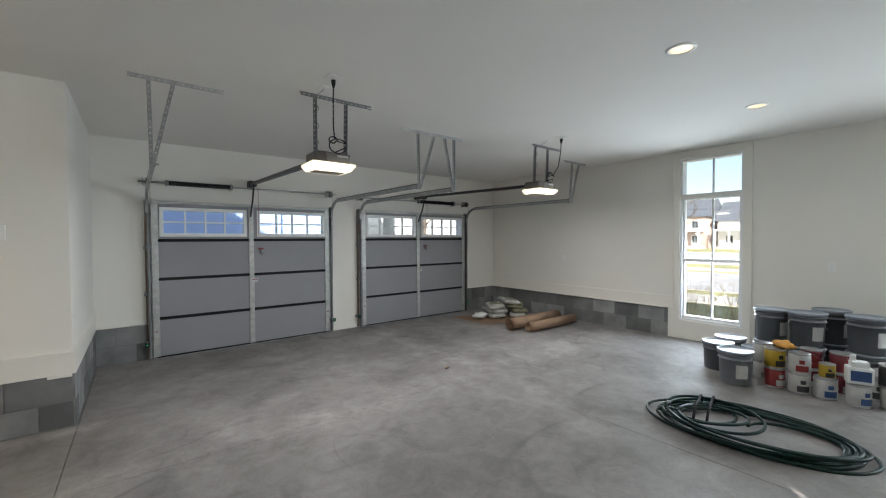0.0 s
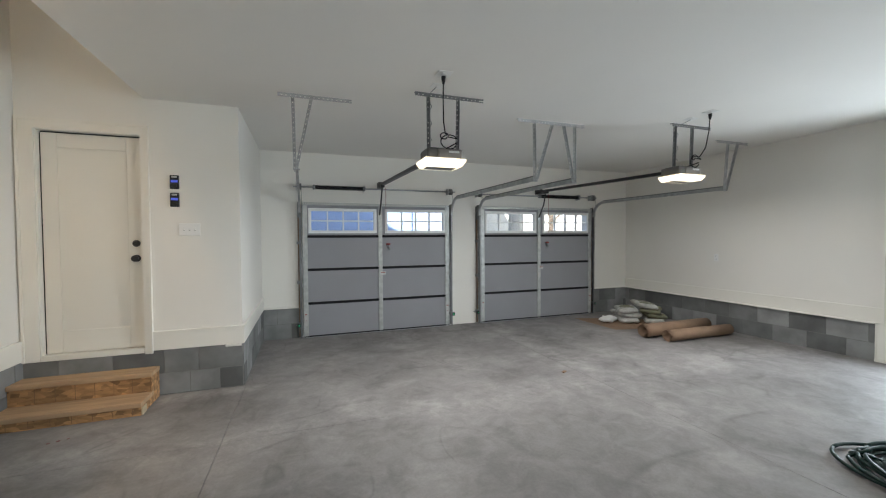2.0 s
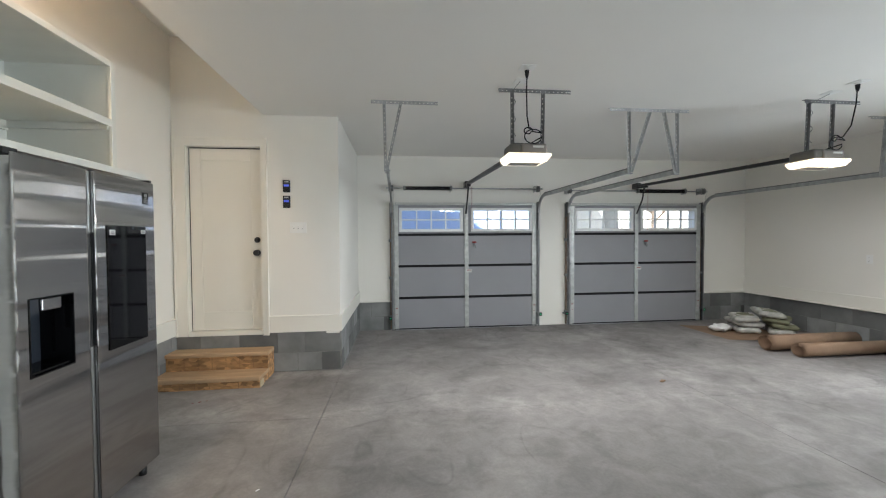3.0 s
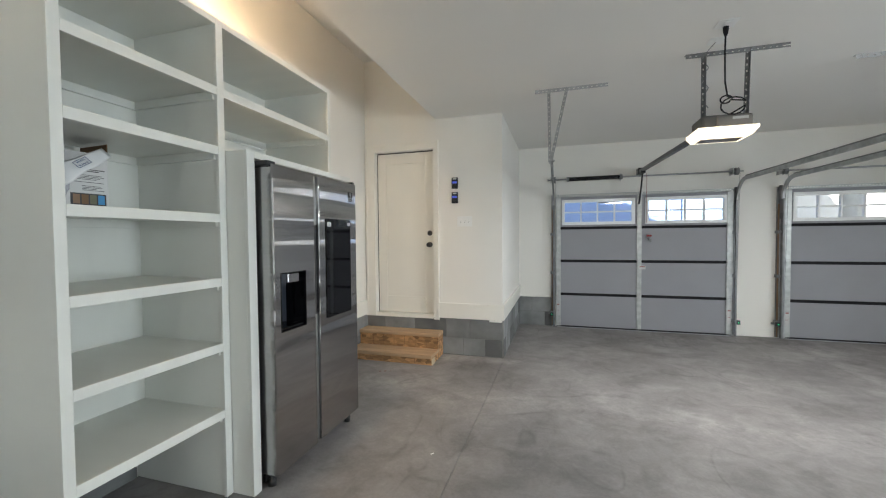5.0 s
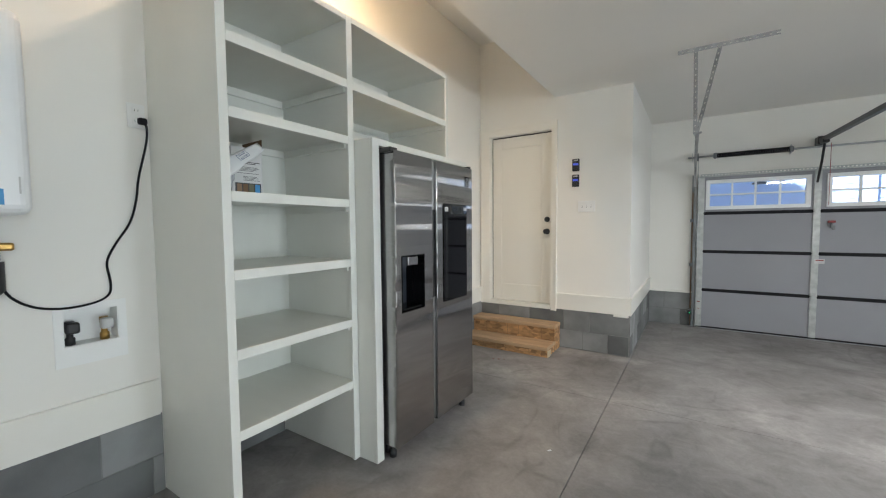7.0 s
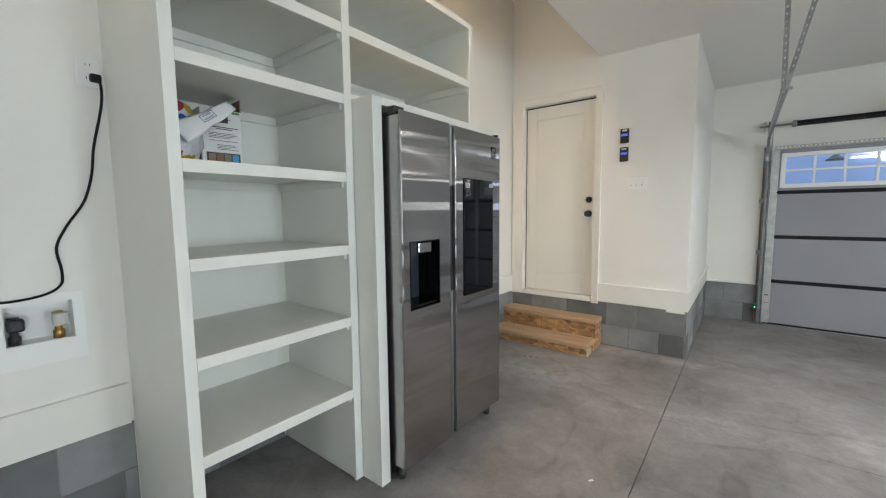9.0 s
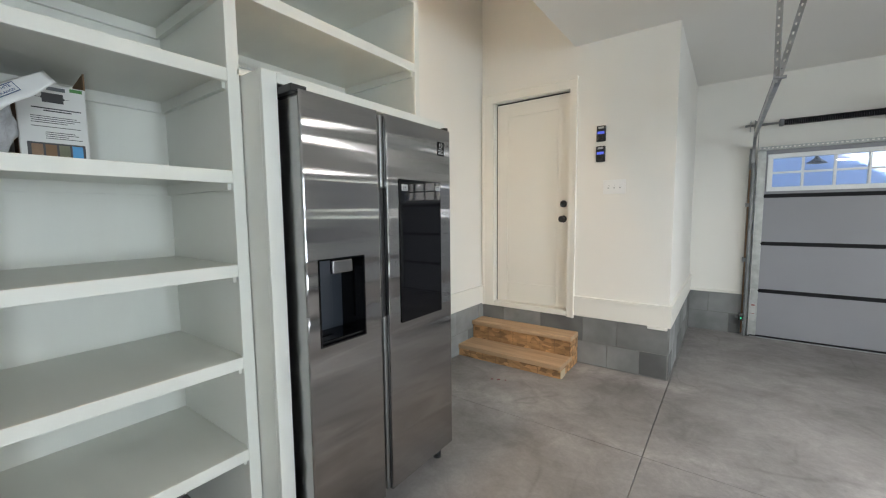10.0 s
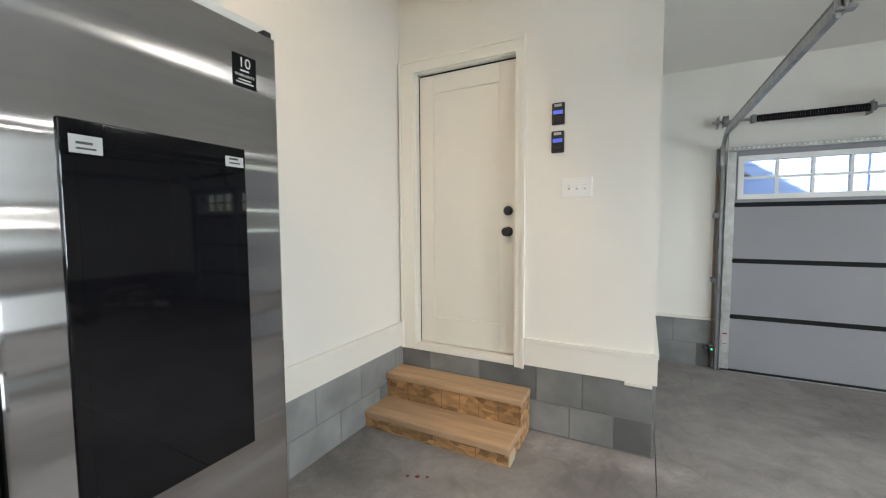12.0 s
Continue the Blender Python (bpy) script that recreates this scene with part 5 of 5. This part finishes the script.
def can(x, y, z, band, label, r=0.083, h=0.19, top=None):
    c = thing("paint_can", label, "paint can", group="paint cans")
    c.matrix_world = pose(x, y, z, 0, 0, random.uniform(-25, 25))
    part("tin", lathe(bmesh.new(), [(r * 0.98, 0), (r, 0.003), (r, h * 0.05), (r * 0.97, h * 0.06), (r * 0.97, h * 0.94), (r, h * 0.95), (r, h), (r * 0.93, h), (r * 0.90, h * 0.965), (r * 0.84, h * 0.965), (r * 0.82, h * 0.95), (r * 0.3, h * 0.95)]), TIN, c)
    w = part("wrapper", lathe(bmesh.new(), [(r * 0.975, h * 0.075), (r * 0.985, h * 0.08), (r * 0.985, h * 0.92), (r * 0.975, h * 0.925)]), band, c)
    bm = bmesh.new()
    n = 10
    for q0, q1, a0, a1 in ((0.12, 0.42, -3.1, -1.9), (0.5, 0.7, -2.8, -2.3)):
        vs = [[bm.verts.new(((r * 0.99) * math.cos(a0 + (a1 - a0) * i / n), (r * 0.99) * math.sin(a0 + (a1 - a0) * i / n), h * q)) for i in range(n + 1)] for q in (q0, q1)]
        for i in range(n):
            bm.faces.new((vs[0][i], vs[0][i + 1], vs[1][i + 1], vs[1][i]))
    part("print", bm, top or LABEL, w)
    hp = [(r * 1.03 * math.cos(a), r * 1.03 * math.sin(a), h * 0.82 - 0.055 * math.sin((a + 2.7) / 2.4 * math.pi)) for a in [-2.7 + 2.4 * i / 12 for i in range(13)]]
    part("bail", tube(bmesh.new(), hp, 0.0018, 5), GALV, c)
    return c


def fz(y):
    return floor_z(y) + 0.001


G5 = "dark grey plastic paint pail with lid and label"
pail(5.70, 2.83, fz(2.83), 0.150, 0.31, PAILD, G5, turn=10)
pail(5.31, 2.56, fz(2.56), 0.150, 0.34, PAILM, "pale grey plastic paint pail with lid and label", turn=-5)
pail(6.02, 2.80, fz(2.80), 0.15, 0.32, PAILD, G5, turn=20)
pail(5.86, 2.52, fz(2.52), 0.125, 0.28, PAILM, "small grey plastic pail with lid", turn=20)
for px, py, tn, pm in ((6.25, 2.47, 8, PAILD), (6.22, 2.16, -8, PAILD), (6.62, 2.02, 15, PAILD), (6.32, 1.72, 0, PAILM), (6.62, 1.45, 0, PAILD)):
    pail(px, py, fz(py), 0.15, 0.30, PAILD, "dark plastic paint pail under a second pail", turn=tn)
    pail(px, py, fz(py) + 0.301, 0.158, 0.37, PAILD, "dark five-gallon paint pail stacked on another pail", turn=tn + 12)
WC = "white-labelled gallon paint can with dark print"
can(5.49, 2.28, fz(2.28), RED, "red-labelled gallon paint can")
can(5.49, 2.28, fz(2.28) + 0.191, YELLOW, "yellow-labelled gallon paint can stacked on another", top=BLACK)
can(5.46, 2.09, fz(2.09), LABEL, WC, top=INK)
can(5.46, 2.09, fz(2.09) + 0.191, LABEL, "red and white gallon paint can stacked on another", top=RED)
can(5.47, 1.91, fz(1.91), LABEL, "white gallon paint can with blue print", top=BLUEP)
can(5.46, 1.90, fz(1.91) + 0.191, YELLOW, "small yellow quart paint can on a gallon can", r=0.058, h=0.13, top=BLACK)
can(5.46, 1.70, fz(1.70), LABEL, "white gallon paint can with blue print", top=BLUEP)
can(5.55, 1.50, fz(1.50), LABEL, WC, top=INK)
can(5.54, 1.51, fz(1.50) + 0.191, BLACK, "dark-labelled gallon paint can stacked on another", top=KRAFT)
can(5.68, 2.42, fz(2.42), LABEL, WC, top=PAILM)
can(5.68, 2.42, fz(2.42) + 0.191, LABEL, "plain pale gallon paint can stacked on another", top=PAILM)
can(5.72, 2.05, fz(2.05), MAROON, "dark red gallon paint can")
can(5.72, 2.05, fz(2.05) + 0.191, MAROON, "dark red gallon paint can stacked on another", top=RED)
can(5.74, 1.84, fz(1.84), MAROON, "dark red gallon paint can")
can(5.74, 1.84, fz(1.84) + 0.191, MAROON, "dark red gallon paint can stacked on another", top=RED)
can(5.76, 1.62, fz(1.62), LABEL, WC, top=INK)
jug = thing("white_jug", "white plastic jug with blue label on a paint can", "jug")
jug.matrix_world = pose(5.46, 1.70, fz(1.70) + 0.191, 0, 0, 20)
part("bottle", boxes((-0.055, -0.085, 0, 0.055, 0.085, 0.15), (-0.045, -0.06, 0.14, 0.045, 0.06, 0.20), (-0.02, 0.02, 0.19, 0.02, 0.06, 0.23), bevel=0.014), VINYL, jug)
part("label", boxes((-0.0565, -0.065, 0.03, -0.0552, 0.065, 0.12)), BLUEP, jug)
part("cap", lathe(bmesh.new(), [(0.02, 0.228), (0.02, 0.25), (0.016, 0.254)], (0, 0.04, 0), 14), VINYL, jug)
rag = thing("rag", "crumpled orange cleaning rag on paint cans", "rag")
rag.matrix_world = pose(5.60, 2.24, fz(2.24) + 0.376, 0, 0, 30)
part("cloth", crumple(pillow(bmesh.new(), 0.24, 0.14, 0.06, 16, 12), 0.022, 4, 22), RAG, rag)


def hose():
    h = thing("garden_hose", "coiled dark green rubber hose lying on the floor", "hose")
    z0 = floor_z(2.1)
    rng = random.Random(5)

    def ring(cx, cy, ra, rb, turn, lift, start=0.0, sweep=2 * math.pi, n=44, wave=0.008):
        """One turn of hose, longer along y; lift is how high it lies on the turns below."""
        q, ph, out = radians(turn), rng.uniform(0, 6), []
        for i in range(n + 1):
            t = start + sweep * i / n
            u, v = ra * math.cos(t), rb * math.sin(t)
            w = 1 + wave * math.sin(3 * t + ph)
            out.append(Vector((cx + (v * math.cos(q) - u * math.sin(q)) * w, cy + (u * math.cos(q) + v * math.sin(q)) * w, z0 + 0.012 + lift * (0.6 + 0.4 * math.sin(t + ph)))))
        return out

    coil = []
    for k in range(9):
        ra, rb = 0.555 + rng.uniform(-0.045, 0.05), 0.375 + rng.uniform(-0.06, 0.05)
        coil += ring(4.14 + rng.uniform(-0.03, 0.03), 2.11 + rng.uniform(-0.05, 0.06), ra, rb, 12 + rng.uniform(-4, 4), 0.010 + 0.008 * k)[:-1]
    part("coil", tube(bmesh.new(), smooth(coil, 2), 0.0115, 8), HOSE, h)
    for spec in ((4.16, 2.22, 0.64, 0.40, 14, 0.004), (4.20, 2.50, 0.24, 0.27, 5, 0.03), (4.12, 2.46, 0.30, 0.22, 20, 0.05), (4.17, 2.40, 0.33, 0.27, 8, 0.06)):
        part("loop", tube(bmesh.new(), ring(*spec), 0.0115, 8), HOSE, h)
    part("tail", tube(bmesh.new(), ring(4.20, 1.90, 0.28, 0.20, 10, 0.02, 0.2, 4.4), 0.0115, 8), HOSE, h)
    part("tail", tube(bmesh.new(), ring(4.16, 1.98, 0.50, 0.36, 6, 0.0, 2.0, 3.0), 0.0115, 8), HOSE, h)
    for px, py in ((4.06, 2.50), (4.10, 2.42)):
        strap = [(px + 0.30, py + 0.04, z0 + 0.03), (px + 0.27, py + 0.04, z0 + 0.115), (px + 0.10, py, z0 + 0.125), (px - 0.06, py - 0.03, z0 + 0.12), (px - 0.14, py - 0.04, z0 + 0.03)]
        part("tie", tube(bmesh.new(), smooth(strap, 4), 0.010, 8), RUBBER, h, "black tie strap")


hose()

# ---- bags and rolls in the corner ----
sheet = thing("paper_sheet", "flat brown kraft paper sheet on the floor", "paper")
bm = bmesh.new()
bmesh.ops.create_grid(bm, x_segments=24, y_segments=14, size=1)
for v in bm.verts:
    v.co = Vector((5.85 + v.co.x * 0.52, 6.52 + v.co.y * 0.50 + v.co.x * -0.2, 0))
    v.co.z = floor_z(v.co.y) + 0.006 + 0.012 * max(0, noise.noise(v.co * 4))
part("sheet", bm, KRAFT, sheet)


def roll(p, q, r, seed):
    t = thing("paper_roll", "loosely rolled brown kraft floor paper", "paper roll", group="paper rolls")
    p, q = Vector(p), Vector(q)
    d = (q - p).normalized()
    u = Vector((0, 0, 1))
    v = d.cross(u).normalized()
    bm = bmesh.new()
    n, turns = 90, 3.2
    A, B = [], []
    for i in range(n + 1):
        a = 2 * math.pi * turns * i / n
        rr = r * (0.55 + 0.45 * i / n)
        o = u * math.sin(a) * rr * 0.88 + v * math.cos(a) * rr
        A.append(bm.verts.new(p + o))
        B.append(bm.verts.new(q + o * 0.93))
    for i in range(n):
        bm.faces.new((A[i], A[i + 1], B[i + 1], B[i])).smooth = True
    ob = part("paper", bm, KRAFT, t)
    sol = ob.modifiers.new("thickness", "SOLIDIFY")
    sol.thickness = 0.002


roll((5.33, 5.66, floor_z(5.7) + 0.108), (6.66, 5.72, floor_z(5.7) + 0.10), 0.118, 1)
roll((5.45, 5.36, floor_z(5.4) + 0.09), (6.66, 5.36, floor_z(5.4) + 0.085), 0.10, 2)


def sack(x, y, z, turn, lz, mat, label, tip=0):
    s = thing("cement_bag", label, "bag", group="bags of mix")
    s.matrix_world = pose(x, y, z, tip, 0, turn)
    b = part("sack", crumple(pillow(bmesh.new(), 0.52, 0.33, lz, 18, 12, 9), 0.013, x * 3), mat, s)
    part("print", boxes((-0.15, -0.11, lz - 0.006, 0.02, 0.11, lz + 0.004), (0.06, -0.08, lz - 0.006, 0.15, 0.08, lz + 0.004), bevel=0.003), BAGG if mat is BAGW else LABEL, s)
    part("side_print", boxes((-0.20, -0.162, lz * 0.35, 0.10, -0.150, lz * 0.62), (0.14, -0.162, lz * 0.4, 0.2, -0.150, lz * 0.55), bevel=0.002), INK, s)


zz = floor_z(6.5) + 0.02
WB, OB = "stuffed white paper bag of dry mix", "olive and white paper bag of dry mix"
for x, y, dz, tn, tip, mt, lab in ((5.98, 6.66, 0, 62, 0, BAGW, WB), (5.99, 6.68, 0.10, 74, 3, BAGW, WB), (5.97, 6.64, 0.20, 55, -4, BAGW, WB),
                                   (6.36, 6.42, 0, 48, 0, BAGW, WB), (6.37, 6.44, 0.10, 60, 5, BAGG, OB), (6.33, 6.46, 0.20, 40, 6, BAGG, OB), (6.22, 6.50, 0.30, 58, 8, BAGW, "white and green paper bag on top of the pile")):
    sack(x, y, zz + dz * 0.84, tn, 0.083, mt, lab, tip)
wad = thing("plastic_wrap", "crumpled white plastic wrap on the paper sheet", "plastic wrap")
wad.matrix_world = pose(5.66, 6.72, floor_z(6.7) + 0.014, 0, 0, 20)
part("film", crumple(pillow(bmesh.new(), 0.34, 0.2, 0.10, 14, 10), 0.03, 6), VINYL, wad)

leaf = thing("dry_leaf", "small curled dry leaf on the floor", "leaf")
leaf.matrix_world = pose(3.30, 4.80, floor_z(4.8) + 0.002, 0, 0, 30)
part("blade", crumple(pillow(bmesh.new(), 0.07, 0.035, 0.022, 10, 6), 0.006, 9, 40), KRAFT, leaf)
scrap = thing("white_scrap", "tiny white scrap on the floor", "litter")
scrap.matrix_world = pose(-0.1, 3.5, floor_z(3.5) + 0.001, 0, 0, 50)
part("chip", crumple(pillow(bmesh.new(), 0.025, 0.012, 0.006, 6, 4), 0.002, 3), VINYL, scrap)

for k, (dx_, dy_, dr) in enumerate(((-1.12, 4.86, 0.011), (-1.07, 4.88, 0.014), (-1.02, 4.90, 0.009))):
    drip = thing("paint_drip", "small dried reddish-brown drip on the floor", "stain", group="floor drips")
    drip.matrix_world = pose(dx_, dy_, floor_z(dy_))
    part("spot", lathe(bmesh.new(), [(dr, 0.0), (dr * 0.95, 0.0008), (dr * 0.5, 0.0012)], n=14), MAROON, drip)
shim = thing("loose_shim", "small white scrap under the baseboard corner", "scrap")
part("chip", crumple(boxes((-0.10, YH - 0.024, LEDGE - 0.022, 0.045, YH - 0.012, LEDGE - 0.001), bevel=0.003), 0.002, 2), TRIM, shim)


# ---- outdoors ----
ground = structure("ground", boxes((-400, -400, -0.6, 400, 400, -0.33)), GRASS, "winter lawn running to the horizon", "ground")
structure("road", boxes((15.5, -200, -0.33, 23.5, 200, -0.30), (38, -200, -0.33, 52, 200, -0.30)), ROAD, "grey asphalt street", "road")
structure("pavement", boxes((12.6, -200, -0.33, 14.2, 200, -0.28), (25.0, -200, -0.33, 26.6, 200, -0.28), (31, 8, -0.33, 38, 16, -0.28), (54, -200, -0.33, 55.6, 200, -0.28)), WALKW, "pale concrete pavement", "pavement")
structure("driveway", boxes((-1, 7.78, -0.33, 7.2, 16, -0.14)), WALKW, "pale concrete driveway", "driveway")


def house(x, y, w, d, h, turn, wall_mat, label, porch=True):
    """A two-storey house whose front looks towards -y before it is turned."""
    t = thing("house", label, "house", group="houses across the street")
    t.matrix_world = pose(x, y, -0.33, 0, 0, turn)
    part("wall", boxes((-w / 2, 0, 0, w / 2, d, h)), wall_mat, t)
    bm = bmesh.new()
    e = 0.5
    a = [bm.verts.new(p) for p in ((-w / 2 - e, -e, h), (w / 2 + e, -e, h), (w / 2 + e, d + e, h), (-w / 2 - e, d + e, h), (-w / 2 - e, d / 2, h + d * 0.38), (w / 2 + e, d / 2, h + d * 0.38))]
    for f in ((0, 1, 5, 4), (2, 3, 4, 5), (0, 4, 3), (1, 2, 5), (3, 2, 1, 0)):
        bm.faces.new([a[i] for i in f])
    part("roof", bm, ROOF, t)
    k = max(2, int(w / 2.6))
    for i in range(k):
        cx = -w / 2 + w * (i + 0.5) / k
        for z0 in ((0.9, 3.4) if porch else (4.2,)):
            if z0 + 1.4 > h:
                continue
            wd = part("window", boxes((cx - 0.55, -0.05, z0, cx + 0.55, 0.02, z0 + 1.35)), SIDING, t)
            part("pane", boxes((cx - 0.45, -0.07, z0 + 0.1, cx - 0.03, -0.04, z0 + 1.25), (cx + 0.03, -0.07, z0 + 0.1, cx + 0.45, -0.04, z0 + 1.25)), DARKW, wd)
    if porch:
        p = part("porch", boxes((-w / 2, -2.2, 2.9, w / 2, 0, 3.2), (-w / 2, -2.2, 0, w / 2, 0, 0.4)), SIDING, t)
        for i in range(6):
            cx = -w / 2 + 0.2 + (w - 0.4) * i / 5
            part("column", boxes((cx - 0.13, -2.1, 0.4, cx + 0.13, -1.84, 2.9)), SIDING, p)
    return t


house(75, 31.2, 11, 9, 5.4, -90, BRICK, "brick two-storey house with a white porch")
house(77, 19.4, 10, 9, 4.6, -90, SIDING, "white two-storey house with a porch and grey roof")
house(78, 6, 11, 9, 5.0, -90, SIDING, "white clapboard house across the street")
house(78, -9, 11, 9, 5.0, -90, SIDING, "white clapboard house across the street")
near_house = house(1.6, 16, 9.4, 7, 6.2, 0, SHADESIDE, "clapboard neighbouring house behind the driveway, tinted the blue of its shade", porch=False)
boards = bmesh.new()
for k in range(17):
    zb = 0.12 + 0.2 * k
    for xa, xb in ((-4.7, 2.65), (2.95, 4.7)):
        vs = [boards.verts.new(p) for p in ((xa, -0.035, zb), (xb, -0.035, zb), (xb, -0.012, zb + 0.2), (xa, -0.012, zb + 0.2), (xa, 0, zb), (xb, 0, zb), (xb, 0, zb + 0.2), (xa, 0, zb + 0.2))]
        for f in ((0, 1, 2, 3), (4, 5, 1, 0), (3, 2, 6, 7), (4, 0, 3, 7), (1, 5, 6, 2)):
            boards.faces.new([vs[i] for i in f])
tagged(part("siding", boards, SHADESIDE, near_house, "lapped clapboards"), "lapped clapboards", kind="stuff")
part("post", boxes((2.65, -0.10, 0, 2.95, 0.0, 3.6), bevel=0.01), SHADESIDE, near_house)
lamp = part("wall_lamp", lathe(bmesh.new(), [(0.20, 0.0), (0.19, 0.02), (0.10, 0.09), (0.05, 0.13), (0.03, 0.2)], (0.52, -0.38, 2.80), 20), BLACK, near_house, "dark gooseneck barn lamp")
part("arm", tube(bmesh.new(), [(0.52, -0.38, 2.99), (0.52, -0.36, 3.12), (0.52, -0.2, 3.18), (0.52, 0.0, 3.08)], 0.012, 6), BLACK, lamp)
# unseen two-storey house against the garage; its ridge is set to shade the neighbour
own = thing("unseen_house", "unseen two-storey house beside the garage, added to cast a gable shadow", "house")
part("wall", boxes((-10.2, 0.0, -0.33, XL - T - 0.004, 10.4, 5.6)), SIDING, own)
bm = bmesh.new()
gable = [bm.verts.new(p) for p in ((-10.5, -0.3, 5.6), (-1.6, -0.3, 5.6), (-6.0, -0.3, 8.93), (-10.5, 10.7, 5.6), (-1.6, 10.7, 5.6), (-6.0, 10.7, 8.93))]
for f in ((0, 1, 2), (5, 4, 3), (0, 3, 4, 1), (1, 4, 5, 2), (2, 5, 3, 0)):
    bm.faces.new([gable[i] for i in f])
part("roof", bm, ROOF, own)
house(9.0, 24, 8.5, 8, 5.8, 0, SIDING, "white neighbouring house behind the driveway", porch=False)
house(20, 26, 9, 8, 5.8, 0, SIDING, "white neighbouring house behind the driveway", porch=False)


def reeds(x, y, seed):
    rng = random.Random(seed)
    t = thing("ornamental_grass", "clump of tall dry ornamental grass outside the window", "grass", group="ornamental grasses")
    bm = bmesh.new()
    for i in range(70):
        a, l = rng.uniform(0, 6.28), rng.uniform(0.5, 1.25)
        bx0, by0 = x + rng.gauss(0, 0.12), y + rng.gauss(0, 0.18)
        s = rng.uniform(0.05, 0.5)
        pts = [Vector((bx0 + math.cos(a) * s * q * q * l, by0 + math.sin(a) * s * q * q * l, -0.34 + l * q * (1 - 0.15 * q))) for q in (0, 0.35, 0.7, 1.0)]
        tube(bm, pts, 0.004, 3)
    part("blades", bm, STRAW, t)


for i, (gx_, gy_) in enumerate(((8.3, 4.0), (8.6, 4.7), (8.4, 5.4), (8.9, 3.4))):
    reeds(gx_, gy_, i)


def bare_tree(x, y, h, seed):
    rng = random.Random(seed)
    t = thing("bare_tree", "leafless winter tree with fine branches", "tree", group="bare trees")
    bm, bt = bmesh.new(), bmesh.new()
    tube(bt, [(x, y, -0.4), (x + 0.05, y, h * 0.35), (x, y + 0.1, h * 0.75)], 0.11, 8)

    def grow(p, d, l, r, k):
        q = p + d * l
        tube(bm, [p, (p + q) / 2 + Vector((rng.gauss(0, 0.05), rng.gauss(0, 0.05), 0)) * l, q], r, 4)
        if k:
            for _ in range(3):
                nd = (d + Vector((rng.gauss(0, 0.5), rng.gauss(0, 0.5), rng.gauss(0.15, 0.3)))).normalized()
                grow(p + d * l * rng.uniform(0.5, 1), nd, l * 0.68, r * 0.55, k - 1)

    for i in range(7):
        z = h * (0.3 + 0.07 * i)
        a = i * 2.4
        grow(Vector((x, y, z)), Vector((math.cos(a), math.sin(a), 0.9)).normalized(), h * 0.2, 0.05, 3)
    part("trunk", bt, BARK, t)
    part("crown", bm, BARK, t)


bare_tree(66, 25.5, 9, 1)
bare_tree(68, 17, 8, 2)
bare_tree(13, 19, 7, 3)


# ---- concrete blocks below the walls ----
def block_mesh(w, d, h):
    return mesh("block", box(bmesh.new(), 0, 0, 0, w, d, h, bevel=0.002), BLOCK)


CACHE = {}


def course_wall(name, p, ang, length, tops, label, start=0.0, joints=None):
    """Block courses along a wall: from p, running along ang; faces look to the right of the run."""
    base = thing(name, label, "block wall", kind="structure")
    base.matrix_world = pose(p[0], p[1], 0, 0, 0, ang)
    part("mortar_bed", boxes((0.0, -0.0085, -0.25, length, 0.004, tops[-1][1])), MORTAR, base)
    for k, (z0, z1) in enumerate(tops):
        s = -start - (0.2 if k % 2 else 0.0)
        cuts = [s + 0.4 * i for i in range(int(length / 0.4) + 3)]
        if joints:
            cuts = [c + 0.0 for c in joints[k]]
        for c0, c1 in zip(cuts, cuts[1:]):
            a, b = max(0.0, c0) + 0.003, min(length, c1) - 0.003
            if b - a < 0.03:
                continue
            key = (round(b - a, 3), round(z1 - z0, 3))
            if key not in CACHE:
                CACHE[key] = block_mesh(b - a, 0.012, z1 - z0 - 0.006)
            ob = new("block", CACHE[key])
            ob.parent = base
            ob.location = (a, -0.003 - 0.009 + random.uniform(-0.001, 0.001), z0 + 0.003)


ROWS2 = ((-0.055, 0.148), (0.148, LEDGE))
course_wall("blocks_house", (XL, YH), 0, XH - XL, ROWS2, "grey concrete block courses under the house wall", 0.13, ((0, 0.06, 0.46, 0.86, 1.259, 1.514, 1.72), (0, 0.253, 0.647, 1.048, 1.333, 1.72)))
course_wall("blocks_jog", (XH, YH), 90, YD - YH, ROWS2, "grey concrete block courses under the return wall", 0.2)
course_wall("blocks_front_a", (XH, YD), 0, 0.56 - XH, ((-0.09, 0.14), (0.14, LEDGE)), "grey concrete blocks beside the overhead door")
course_wall("blocks_front_b", (6.02, YD), 0, XR - 6.02, ((-0.09, 0.16), (0.16, LEDGE + 0.02)), "grey concrete blocks in the corner")
course_wall("blocks_window_a", (XR, YD), -90, YD - 3.845, ((-0.07, 0.165), (0.165, LEDGE + 0.02)), "grey concrete block courses under the window wall", 0.1)
course_wall("blocks_window_b", (XR, 2.775), -90, 2.775 - YB, ((-0.035, 0.165), (0.165, LEDGE + 0.02)), "grey concrete block courses under the window wall")
course_wall("blocks_left_a", (XL, YB), 90, 2.10 - YB, ((-0.03, 0.165), (0.165, LEDGE)), "grey concrete block courses under the left wall", 0.3)
course_wall("blocks_left_b", (XL, 2.135), 90, 2.80 - 2.135, ((-0.03, 0.165), (0.165, LEDGE)), "grey concrete block courses behind the shelves", 0.1)
course_wall("blocks_left_c", (XL, 3.89), 90, YH - 3.89, ROWS2, "grey concrete block courses under the left wall", 0.15)
